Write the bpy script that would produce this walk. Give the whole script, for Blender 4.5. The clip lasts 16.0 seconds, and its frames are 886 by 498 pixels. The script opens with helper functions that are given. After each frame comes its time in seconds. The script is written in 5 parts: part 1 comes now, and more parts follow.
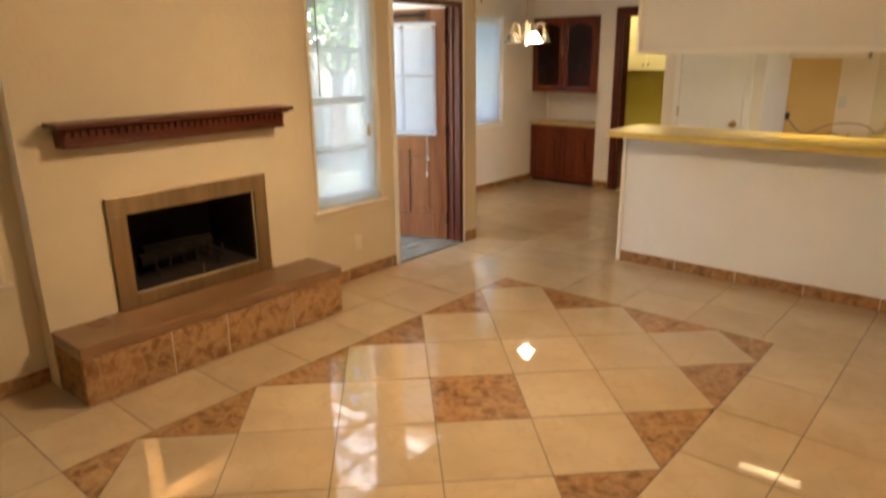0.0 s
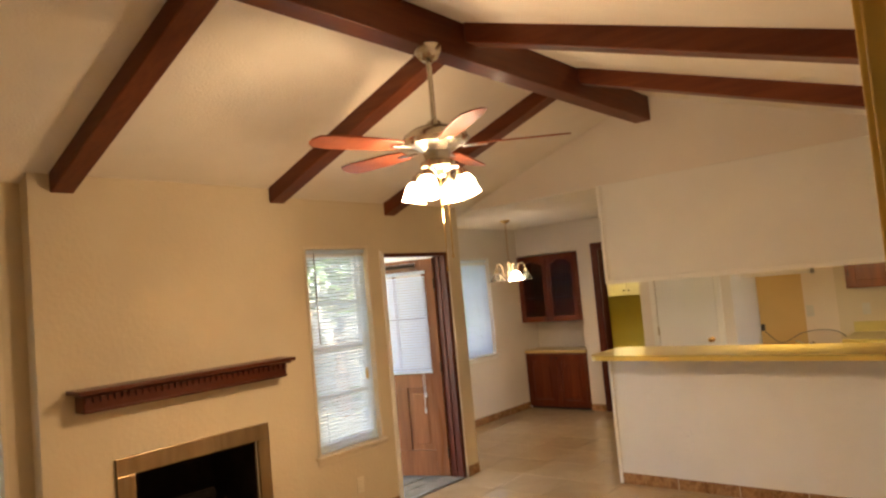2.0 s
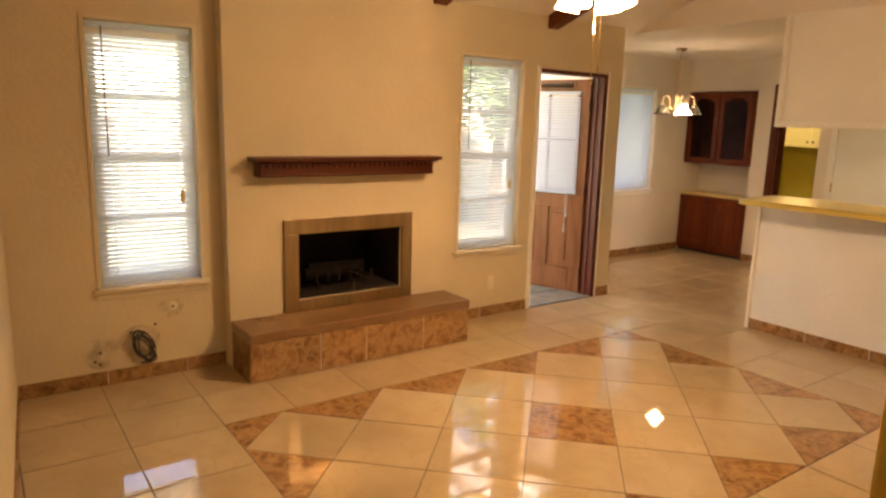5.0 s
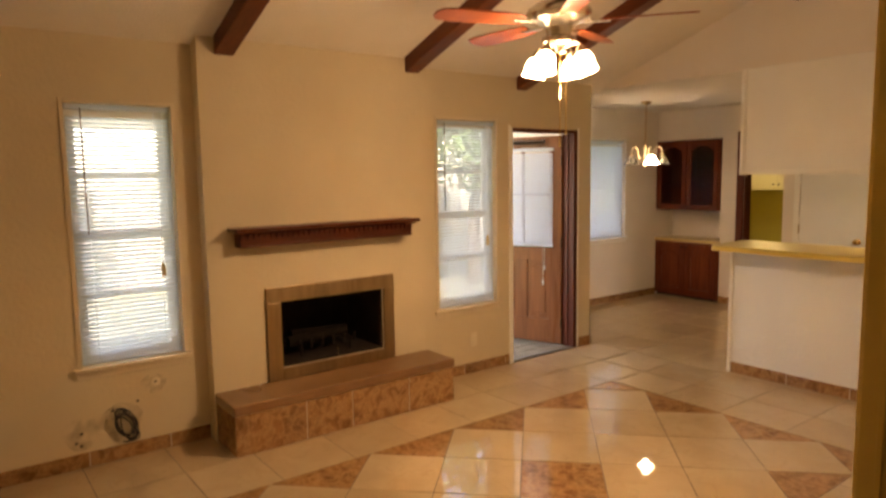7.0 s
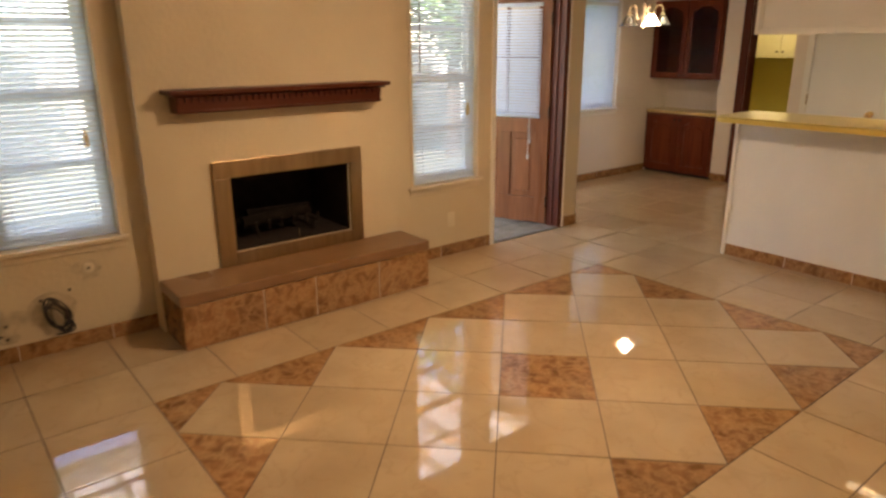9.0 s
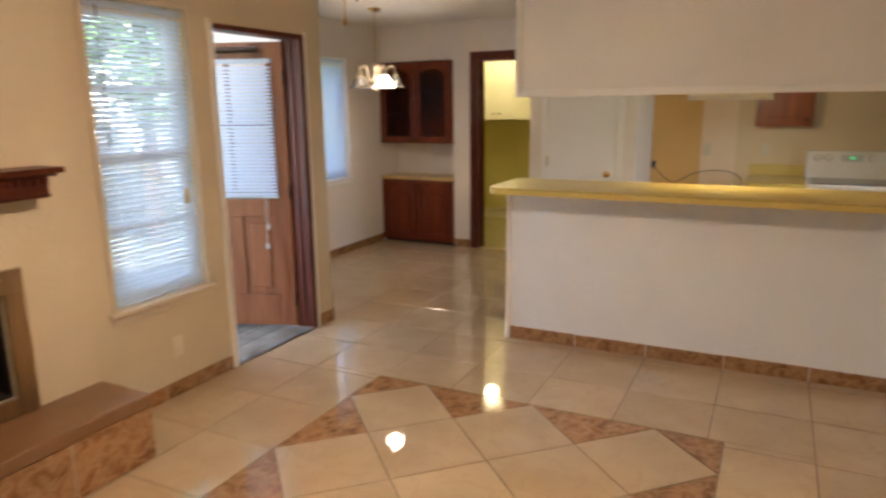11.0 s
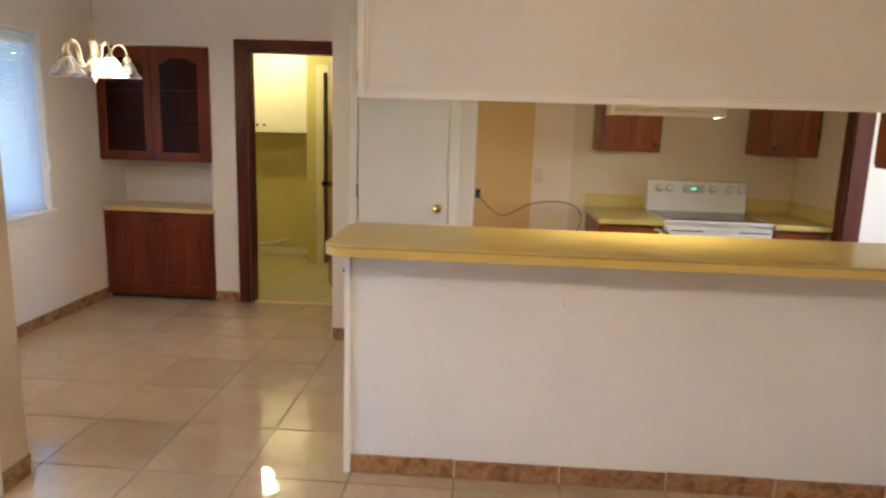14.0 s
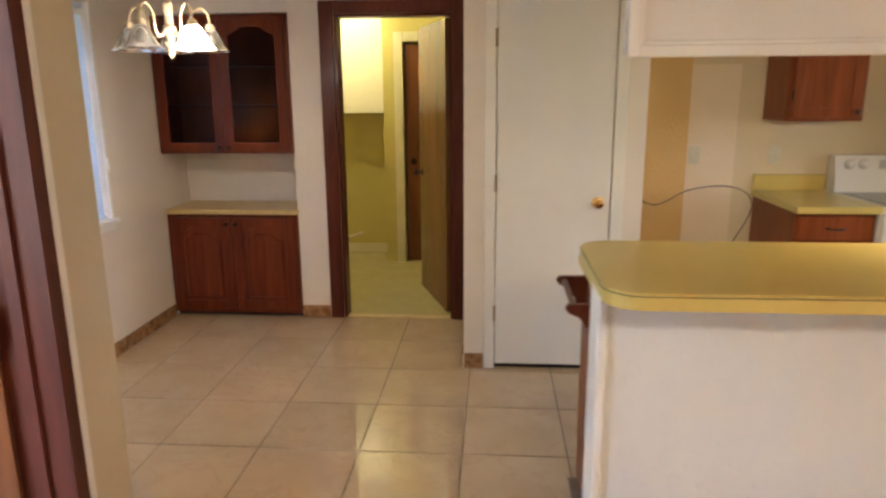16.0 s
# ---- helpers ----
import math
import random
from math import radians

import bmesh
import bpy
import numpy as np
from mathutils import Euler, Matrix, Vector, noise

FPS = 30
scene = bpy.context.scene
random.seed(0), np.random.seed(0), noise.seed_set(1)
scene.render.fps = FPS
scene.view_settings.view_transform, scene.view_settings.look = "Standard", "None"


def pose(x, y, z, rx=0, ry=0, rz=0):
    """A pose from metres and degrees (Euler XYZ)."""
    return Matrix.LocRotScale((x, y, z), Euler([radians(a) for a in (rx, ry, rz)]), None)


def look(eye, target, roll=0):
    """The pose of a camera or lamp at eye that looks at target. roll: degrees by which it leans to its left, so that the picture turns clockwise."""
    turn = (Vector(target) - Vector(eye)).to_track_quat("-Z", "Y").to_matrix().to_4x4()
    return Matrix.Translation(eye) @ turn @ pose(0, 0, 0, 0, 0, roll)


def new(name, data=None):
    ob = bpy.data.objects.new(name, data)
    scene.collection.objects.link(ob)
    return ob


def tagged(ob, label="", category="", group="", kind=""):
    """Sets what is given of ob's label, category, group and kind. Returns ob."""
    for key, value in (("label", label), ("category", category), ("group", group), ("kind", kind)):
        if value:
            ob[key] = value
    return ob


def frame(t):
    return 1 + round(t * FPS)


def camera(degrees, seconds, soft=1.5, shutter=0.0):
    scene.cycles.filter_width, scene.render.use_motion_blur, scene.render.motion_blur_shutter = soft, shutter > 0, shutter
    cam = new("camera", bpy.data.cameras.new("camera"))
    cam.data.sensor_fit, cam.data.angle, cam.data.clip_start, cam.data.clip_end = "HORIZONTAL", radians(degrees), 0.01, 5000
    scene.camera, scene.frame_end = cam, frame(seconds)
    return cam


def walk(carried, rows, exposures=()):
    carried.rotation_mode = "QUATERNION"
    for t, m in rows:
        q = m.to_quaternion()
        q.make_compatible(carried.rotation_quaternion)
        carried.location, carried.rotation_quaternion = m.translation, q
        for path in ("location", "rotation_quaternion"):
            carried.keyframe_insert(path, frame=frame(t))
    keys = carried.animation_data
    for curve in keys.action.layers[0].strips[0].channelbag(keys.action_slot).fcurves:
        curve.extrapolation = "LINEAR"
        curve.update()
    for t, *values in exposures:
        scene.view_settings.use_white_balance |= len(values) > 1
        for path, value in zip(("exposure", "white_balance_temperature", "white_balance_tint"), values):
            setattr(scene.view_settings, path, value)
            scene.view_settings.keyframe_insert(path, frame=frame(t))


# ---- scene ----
cam = camera(67.0, 16.0, soft=2.5, shutter=0.5)
PATH = [
    (0, (1.828, -2.374, 1.65), (0.577, -0.919, 1.085), -0.7),
    (0.5, (1.999, -2.384, 1.711), (0.684, -0.91, 1.394), -1.3),
    (1, (2.105, -2.469, 1.702), (0.778, -0.973, 1.681), -3.3),
    (1.5, (2.117, -2.542, 1.693), (0.812, -1.031, 1.815), -4.9),
    (2, (2.104, -2.555, 1.695), (0.818, -1.028, 1.817), -5.2),
    (2.5, (2.123, -2.524, 1.677), (0.786, -1.036, 1.703), -4.7),
    (3, (2.069, -2.503, 1.616), (0.576, -1.189, 1.408), -1.6),
    (3.2, (2.069, -2.503, 1.604), (0.53, -1.251, 1.346), -0.5),
    (5.3, (2.38, -2.573, 1.593), (0.778, -1.436, 1.217), 1.6),
    (5.5, (2.382, -2.578, 1.605), (0.773, -1.427, 1.311), 1.5),
    (6, (2.436, -2.611, 1.649), (0.809, -1.45, 1.576), -0.2),
    (6.5, (2.422, -2.606, 1.647), (0.827, -1.403, 1.559), -1.1),
    (7, (2.394, -2.594, 1.655), (0.807, -1.397, 1.434), -0.9),
    (7.5, (2.38, -2.566, 1.615), (0.79, -1.417, 1.225), -1.0),
    (8, (2.293, -2.528, 1.577), (0.728, -1.417, 1.013), -0.7),
    (8.2, (2.247, -2.495, 1.581), (0.692, -1.384, 0.993), -0.6),
    (10.5, (1.332, -1.733, 1.536), (0.205, -0.143, 1.084), -0.7),
    (11, (1.063, -1.597, 1.578), (0.192, 0.153, 1.155), -0.7),
    (11.5, (0.861, -1.322, 1.568), (0.321, 0.549, 1.115), -0.6),
    (12, (0.698, -1.035, 1.584), (0.316, 0.891, 1.206), -0.5),
    (12.5, (0.501, -0.803, 1.594), (0.232, 1.146, 1.236), 0.4),
    (13, (0.337, -0.613, 1.568), (0.193, 1.351, 1.215), -0.6),
    (13.5, (0.231, -0.37, 1.537), (0.103, 1.596, 1.189), 0.2),
    (14, (0.049, -0.16, 1.529), (-0.066, 1.802, 1.157), 1.8),
    (14.5, (-0.187, 0.035, 1.531), (-0.264, 1.995, 1.139), 0.2),
    (15, (-0.358, 0.286, 1.53), (-0.442, 2.241, 1.116), 0.6),
    (15.5, (-0.572, 0.487, 1.517), (-0.714, 2.44, 1.108), 1.9),
    (16, (-0.812, 0.712, 1.526), (-0.962, 2.655, 1.077), -0.4),
]
EXPOSURES = [
    (0.0, 3.35, 6600, 13), (0.5, 3.24, 6800, 14), (1.0, 3.09, 6900, 15), (1.5, 3.19, 7000, 15), (2.0, 3.25, 7000, 17),
    (2.5, 3.34, 7100, 18), (3.0, 3.17, 8000, 22), (5.5, 3.43, 8550, 22), (6.0, 3.43, 8450, 23), (6.5, 3.43, 8450, 23),
    (7.0, 3.08, 8150, 22), (8.0, 3.03, 7750, 22), (10.5, 2.98, 5700, 15), (11.0, 3.26, 5650, 16), (11.5, 3.1, 5400, 16),
    (12.0, 3.42, 5400, 16), (12.5, 3.5, 5120, 15), (13.0, 3.54, 5060, 15), (14.0, 3.55, 5350, 16), (14.5, 3.56, 5430, 16),
    (15.5, 3.62, 5440, 17), (16.0, 3.66, 5560, 16),
]
walk(cam, [(t, look(eye, target, roll)) for t, eye, target, roll in PATH], EXPOSURES)

# ---- world and lamps ----
world = bpy.data.worlds.new("sky")
scene.world = world
world.use_nodes = True
wn = world.node_tree.nodes
sky = wn.new("ShaderNodeTexSky")
sky.sky_type = 'NISHITA'
sky.sun_disc = False
sky.sun_elevation, sky.sun_rotation = radians(52), radians(119)
world.node_tree.links.new(sky.outputs[0], wn["Background"].inputs[0])
wn["Background"].inputs[1].default_value = 0.15


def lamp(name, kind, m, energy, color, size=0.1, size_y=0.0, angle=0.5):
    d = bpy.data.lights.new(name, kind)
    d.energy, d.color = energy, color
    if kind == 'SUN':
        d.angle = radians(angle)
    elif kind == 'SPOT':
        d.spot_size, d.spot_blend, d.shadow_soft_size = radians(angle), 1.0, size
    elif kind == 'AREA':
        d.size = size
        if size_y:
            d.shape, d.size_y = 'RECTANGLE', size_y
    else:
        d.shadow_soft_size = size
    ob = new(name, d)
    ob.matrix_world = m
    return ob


lamp("sun", 'SUN', look((9, -5, 13), (0, 0, 0)), 4.5, (1.0, 0.95, 0.86))

FANLIGHT = (1.0, 0.73, 0.44)

# ---- materials ----


def nodes_of(name):
    m = bpy.data.materials.new(name)
    m.use_nodes = True
    nt = m.node_tree
    return m, nt, nt.nodes["Principled BSDF"]


def mat(name, c1, c2=None, rough=0.5, metal=0.0, scale=8.0, stretch=(1, 1, 1), bump=0.0, bump_scale=60.0, detail=4.0,
        vary=0.0, coat=0.0, rough_var=0.08, emit=0.0, spec=0.5, bump_dist=0.02):
    """Two tones mixed by a large and a small noise, with bump and uneven gloss, all in metres."""
    m, nt, b = nodes_of(name)
    N, L = nt.nodes, nt.links
    c2 = c2 or tuple(x * 0.86 for x in c1)
    tc = N.new("ShaderNodeTexCoord")
    mp = N.new("ShaderNodeMapping")
    mp.inputs["Scale"].default_value = stretch
    L.new(tc.outputs["Object"], mp.inputs[0])
    n1 = N.new("ShaderNodeTexNoise")
    n1.inputs["Scale"].default_value, n1.inputs["Detail"].default_value = scale, detail
    n2 = N.new("ShaderNodeTexNoise")
    n2.inputs["Scale"].default_value, n2.inputs["Detail"].default_value = scale * 0.17, 2
    L.new(mp.outputs[0], n1.inputs[0])
    L.new(mp.outputs[0], n2.inputs[0])
    mx = N.new("ShaderNodeMix")
    mx.data_type = 'RGBA'
    add = N.new("ShaderNodeMath")
    add.operation = 'ADD'
    L.new(n1.outputs[0], add.inputs[0])
    L.new(n2.outputs[0], add.inputs[1])
    mr = N.new("ShaderNodeMapRange")
    mr.inputs[1].default_value, mr.inputs[2].default_value = 0.7, 1.3
    L.new(add.outputs[0], mr.inputs[0])
    L.new(mr.outputs[0], mx.inputs[0])
    mx.inputs[6].default_value = (*c1, 1)
    mx.inputs[7].default_value = (*c2, 1)
    out = mx.outputs[2]
    if vary:
        oi = N.new("ShaderNodeObjectInfo")
        hs = N.new("ShaderNodeHueSaturation")
        mv = N.new("ShaderNodeMapRange")
        mv.inputs[3].default_value, mv.inputs[4].default_value = 1 - vary, 1 + vary
        L.new(oi.outputs["Random"], mv.inputs[0])
        L.new(mv.outputs[0], hs.inputs["Value"])
        L.new(out, hs.inputs["Color"])
        out = hs.outputs[0]
    L.new(out, b.inputs["Base Color"])
    rr = N.new("ShaderNodeMapRange")
    rr.inputs[3].default_value, rr.inputs[4].default_value = max(0.02, rough - rough_var), min(1, rough + rough_var)
    L.new(n2.outputs[0], rr.inputs[0])
    L.new(rr.outputs[0], b.inputs["Roughness"])
    b.inputs["Metallic"].default_value = metal
    b.inputs["Specular IOR Level"].default_value = spec
    if coat:
        b.inputs["Coat Weight"].default_value = coat
        b.inputs["Coat Roughness"].default_value = 0.12
    if bump:
        nb = N.new("ShaderNodeTexNoise")
        nb.inputs["Scale"].default_value, nb.inputs["Detail"].default_value = bump_scale, 3
        L.new(mp.outputs[0], nb.inputs[0])
        bp = N.new("ShaderNodeBump")
        bp.inputs["Strength"].default_value, bp.inputs["Distance"].default_value = bump, bump_dist
        L.new(nb.outputs[0], bp.inputs["Height"])
        L.new(bp.outputs[0], b.inputs["Normal"])
    if emit:
        b.inputs["Emission Color"].default_value = (*c1, 1)
        b.inputs["Emission Strength"].default_value = emit
    return m


def marble(name, base, cloud, vein, scale=5.0, rough=0.1, vary=0.05, vein_at=0.5, vein_w=0.035, spec=0.5):
    """Polished stone tile: clouds, thin veins along noise contours, a shift of pattern from tile to tile."""
    m, nt, b = nodes_of(name)
    N, L = nt.nodes, nt.links
    tc, oi = N.new("ShaderNodeTexCoord"), N.new("ShaderNodeObjectInfo")
    va = N.new("ShaderNodeVectorMath")
    va.operation = 'MULTIPLY_ADD'
    va.inputs[1].default_value = (31.0, 17.0, 5.0)
    cx = N.new("ShaderNodeCombineXYZ")
    for i in range(3):
        L.new(oi.outputs["Random"], cx.inputs[i])
    L.new(cx.outputs[0], va.inputs[0])
    L.new(tc.outputs["Object"], va.inputs[2])
    n1, n2, n3 = (N.new("ShaderNodeTexNoise") for _ in range(3))
    for n, sc, de, di in ((n1, scale, 5, 0.4), (n2, scale * 1.3, 4, 0.5), (n3, scale * 6, 3, 0.2)):
        n.inputs["Scale"].default_value, n.inputs["Detail"].default_value, n.inputs["Distortion"].default_value = sc, de, di
        L.new(va.outputs[0], n.inputs[0])
    r1 = N.new("ShaderNodeValToRGB")
    r1.color_ramp.elements[0].position, r1.color_ramp.elements[1].position = 0.35, 0.68
    r1.color_ramp.elements[0].color, r1.color_ramp.elements[1].color = (*cloud, 1), (*base, 1)
    L.new(n1.outputs[0], r1.inputs[0])
    r2 = N.new("ShaderNodeValToRGB")
    e = r2.color_ramp.elements
    e[0].position, e[1].position = vein_at - vein_w, vein_at + vein_w
    e[0].color = e[1].color = (0, 0, 0, 1)
    mid = e.new(vein_at)
    mid.color = (1, 1, 1, 1)
    L.new(n2.outputs[0], r2.inputs[0])
    mul = N.new("ShaderNodeMath")
    mul.operation = 'MULTIPLY'
    L.new(r2.outputs[0], mul.inputs[0])
    L.new(n3.outputs[0], mul.inputs[1])
    mx = N.new("ShaderNodeMix")
    mx.data_type = 'RGBA'
    L.new(mul.outputs[0], mx.inputs[0])
    L.new(r1.outputs[0], mx.inputs[6])
    mx.inputs[7].default_value = (*vein, 1)
    hs = N.new("ShaderNodeHueSaturation")
    mv = N.new("ShaderNodeMapRange")
    mv.inputs[3].default_value, mv.inputs[4].default_value = 1 - vary, 1 + vary
    L.new(oi.outputs["Random"], mv.inputs[0])
    L.new(mv.outputs[0], hs.inputs["Value"])
    L.new(mx.outputs[2], hs.inputs["Color"])
    L.new(hs.outputs[0], b.inputs["Base Color"])
    rr = N.new("ShaderNodeMapRange")
    rr.inputs[3].default_value, rr.inputs[4].default_value = rough * 0.6, rough * 1.5
    L.new(n1.outputs[0], rr.inputs[0])
    L.new(rr.outputs[0], b.inputs["Roughness"])
    b.inputs["Specular IOR Level"].default_value = spec
    return m


def wood(name, dark, light, axis=2, rough=0.35, scale=1.0, coat=0.05, vary=0.06):
    st = [9.0 * scale] * 3
    st[axis] = 0.7 * scale
    return mat(name, dark, light, rough=rough, scale=4.0, stretch=tuple(st), bump=0.08, bump_scale=14, detail=6, coat=coat, vary=vary, rough_var=0.1, bump_dist=0.004, spec=0.22)


def glow(name, color, strength):
    m, nt, b = nodes_of(name)
    b.inputs["Base Color"].default_value = (*color, 1)
    b.inputs["Emission Color"].default_value = (*color, 1)
    b.inputs["Emission Strength"].default_value = strength
    b.inputs["Roughness"].default_value = 0.4
    return m


def glass(name, tint=(1, 1, 1), rough=0.0, ior=1.45):
    m, nt, b = nodes_of(name)
    b.inputs["Base Color"].default_value = (*tint, 1)
    b.inputs["Transmission Weight"].default_value = 1.0
    b.inputs["Roughness"].default_value = rough
    b.inputs["IOR"].default_value = ior
    return m


LWALL = mat("tan_wall_paint", (0.61, 0.525, 0.37), (0.56, 0.475, 0.33), rough=0.72, scale=3, bump=0.35, bump_scale=38, bump_dist=0.006)
WALL = mat("wall_paint", (0.74, 0.68, 0.605), (0.69, 0.63, 0.555), rough=0.72, scale=3, bump=0.35, bump_scale=38, bump_dist=0.006)
KWALL = mat("kitchen_wall_paint", (0.70, 0.57, 0.35), (0.64, 0.515, 0.31), rough=0.6, scale=2.5, bump=0.3, bump_scale=40, bump_dist=0.006)
BARWALL = mat("textured_paint", (0.76, 0.775, 0.77), (0.71, 0.725, 0.72), rough=0.68, scale=4, stretch=(1, 1, 0.6), bump=0.4, bump_scale=55, bump_dist=0.006)
SOFFIT = mat("soffit_paint", (0.76, 0.74, 0.69), (0.71, 0.69, 0.64), rough=0.7, scale=4, bump=0.35, bump_scale=60, bump_dist=0.005)
PATCH = mat("pale_patch_paint", (0.80, 0.66, 0.47), (0.76, 0.61, 0.42), rough=0.62, scale=3, bump=0.3, bump_scale=40, bump_dist=0.006)
CREAMETAL = mat("cream_enamelled_metal", (0.62, 0.50, 0.32), (0.52, 0.40, 0.23), rough=0.28, metal=0.3, scale=9)
CHROME = mat("chrome", (0.80, 0.80, 0.80), rough=0.06, metal=1.0, rough_var=0.02)
# Grey for the painted shade behind the stove knobs and the backguard line.
SHADEGREY = mat("shade_and_groove_grey", (0.42, 0.40, 0.36), rough=0.4)
BROWNDOOR = wood("brown_closet_door", (0.14, 0.052, 0.022), (0.22, 0.085, 0.036), axis=2, rough=0.35)


def trowel_marks(m):
    """Sparse raised plaster marks on top of the fine relief of a wall paint."""
    nt = m.node_tree
    N, L = nt.nodes, nt.links
    b = N["Principled BSDF"]
    fine = b.inputs["Normal"].links[0].from_socket
    tc, n1, n2 = N.new("ShaderNodeTexCoord"), N.new("ShaderNodeTexNoise"), N.new("ShaderNodeTexNoise")
    n1.inputs["Scale"].default_value, n1.inputs["Detail"].default_value, n1.inputs["Distortion"].default_value = 40, 4, 0.4
    n2.inputs["Scale"].default_value, n2.inputs["Detail"].default_value = 2.6, 2
    L.new(tc.outputs["Object"], n1.inputs[0])
    L.new(tc.outputs["Object"], n2.inputs[0])
    mul, mr, bp = N.new("ShaderNodeMath"), N.new("ShaderNodeMapRange"), N.new("ShaderNodeBump")
    mul.operation = 'MULTIPLY'
    L.new(n1.outputs[0], mul.inputs[0])
    L.new(n2.outputs[0], mul.inputs[1])
    mr.inputs[1].default_value, mr.inputs[2].default_value = 0.345, 0.42
    L.new(mul.outputs[0], mr.inputs[0])
    bp.inputs["Strength"].default_value, bp.inputs["Distance"].default_value = 0.55, 0.004
    L.new(mr.outputs[0], bp.inputs["Height"])
    L.new(fine, bp.inputs["Normal"])
    L.new(bp.outputs[0], b.inputs["Normal"])
    return m


trowel_marks(BARWALL)
CEIL = mat("ceiling_texture", (0.76, 0.71, 0.62), (0.71, 0.66, 0.57), rough=0.85, scale=6, bump=0.5, bump_scale=75, bump_dist=0.008)
TRIMW = mat("white_trim_paint", (0.82, 0.80, 0.75), (0.76, 0.74, 0.69), rough=0.4, scale=5, bump=0.05)
DOORW = mat("white_door_paint", (0.80, 0.79, 0.77), (0.76, 0.75, 0.72), rough=0.38, scale=3, bump=0.06, bump_scale=20)
TANTRIM = mat("tan_trim_paint", (0.66, 0.57, 0.42), (0.61, 0.52, 0.38), rough=0.5, scale=5, bump=0.05)
YELLOWP = mat("yellow_paint", (0.84, 0.63, 0.17), (0.80, 0.58, 0.14), rough=0.4, scale=5, bump=0.06)
OCHRE = mat("stained_wall_paint", (0.69, 0.45, 0.155), (0.63, 0.40, 0.13), rough=0.6, scale=3, bump=0.2, bump_scale=40)
OLIVE = mat("olive_wall_paint", (0.58, 0.51, 0.14), (0.52, 0.45, 0.12), rough=0.6, scale=3, bump=0.2, bump_scale=50)
CREAM = marble("cream_tile", (0.485, 0.37, 0.232), (0.43, 0.32, 0.195), (0.39, 0.285, 0.165), scale=4, rough=0.03, vary=0.05, vein_w=0.025, spec=0.95)
BROWN = marble("brown_marble", (0.30, 0.155, 0.064), (0.165, 0.078, 0.030), (0.46, 0.28, 0.135), scale=11, rough=0.07, spec=0.7, vary=0.12, vein_w=0.14)
GROUT = mat("grout", (0.20, 0.15, 0.10), (0.12, 0.09, 0.06), rough=0.85, scale=12, bump=0.2)
CEMENT = mat("pale_mortar", (0.62, 0.52, 0.40), (0.52, 0.43, 0.32), rough=0.8, scale=12)
BEAM = wood("stained_beam", (0.085, 0.020, 0.008), (0.15, 0.040, 0.015), axis=0, rough=0.42)
BEAMY = wood("stained_ridge", (0.085, 0.020, 0.008), (0.15, 0.040, 0.015), axis=1, rough=0.42)
CHERRY = wood("cherry_vertical", (0.088, 0.016, 0.006), (0.168, 0.036, 0.012), axis=2, rough=0.33)
CHERRYX = wood("cherry_horizontal", (0.08, 0.0145, 0.0045), (0.15, 0.031, 0.009), axis=0, rough=0.33)
CHERRYY = wood("cherry_along_wall", (0.055, 0.012, 0.005), (0.105, 0.024, 0.009), axis=1, rough=0.33)
KWOOD = wood("kitchen_oak_red", (0.145, 0.033, 0.008), (0.275, 0.072, 0.018), axis=2, rough=0.35)
DOORWOOD = wood("entry_door_wood", (0.145, 0.050, 0.020), (0.26, 0.102, 0.042), axis=2, rough=0.3, coat=0.15)
DARKTRIM = wood("dark_red_trim", (0.065, 0.014, 0.008), (0.12, 0.028, 0.014), axis=2, rough=0.35)
LAMINATE = mat("mustard_laminate", (0.60, 0.465, 0.125), (0.56, 0.43, 0.112), rough=0.3, scale=9, coat=0.2)
TANLAM = mat("tan_laminate", (0.60, 0.45, 0.19), (0.54, 0.39, 0.155), rough=0.35, scale=40)
BRASS = mat("aged_brass", (0.44, 0.32, 0.18), (0.30, 0.215, 0.12), rough=0.34, metal=1.0, scale=3, stretch=(1, 8, 1))
GOLD = mat("polished_brass", (0.86, 0.62, 0.26), rough=0.14, metal=1.0, rough_var=0.04)
NICKEL = mat("brushed_nickel", (0.62, 0.57, 0.48), rough=0.26, metal=1.0)
SOOT = mat("soot_black", (0.022, 0.017, 0.015), (0.036, 0.028, 0.024), rough=0.85, scale=12, bump=0.3, spec=0.08)
ASH = mat("charred_log", (0.009, 0.007, 0.006), (0.020, 0.015, 0.012), rough=0.9, scale=14, bump=0.6, bump_scale=30, spec=0.08)
BLACK = mat("black_plastic", (0.015, 0.014, 0.014), rough=0.45)
ALUM = mat("dull_aluminium", (0.30, 0.30, 0.29), (0.20, 0.20, 0.19), rough=0.5, metal=0.7, scale=20)
CTRL = mat("black_glass", (0.02, 0.02, 0.022), rough=0.06, rough_var=0.02)
BRONZE = mat("dark_bronze", (0.05, 0.03, 0.02), rough=0.35, metal=0.9)
ENAMEL = mat("white_enamel", (0.80, 0.765, 0.69), rough=0.18, scale=3, rough_var=0.05)


def translucent(name, color, share):
    """Thin slats that let part of the daylight through."""
    m, nt, b = nodes_of(name)
    N, L = nt.nodes, nt.links
    b.inputs["Base Color"].default_value = (*color, 1)
    b.inputs["Roughness"].default_value = 0.45
    tr = N.new("ShaderNodeBsdfTranslucent")
    tr.inputs[0].default_value = (*color, 1)
    mx = N.new("ShaderNodeMixShader")
    mx.inputs[0].default_value = share
    L.new(b.outputs[0], mx.inputs[1])
    L.new(tr.outputs[0], mx.inputs[2])
    L.new(mx.outputs[0], N["Material Output"].inputs[0])
    return m


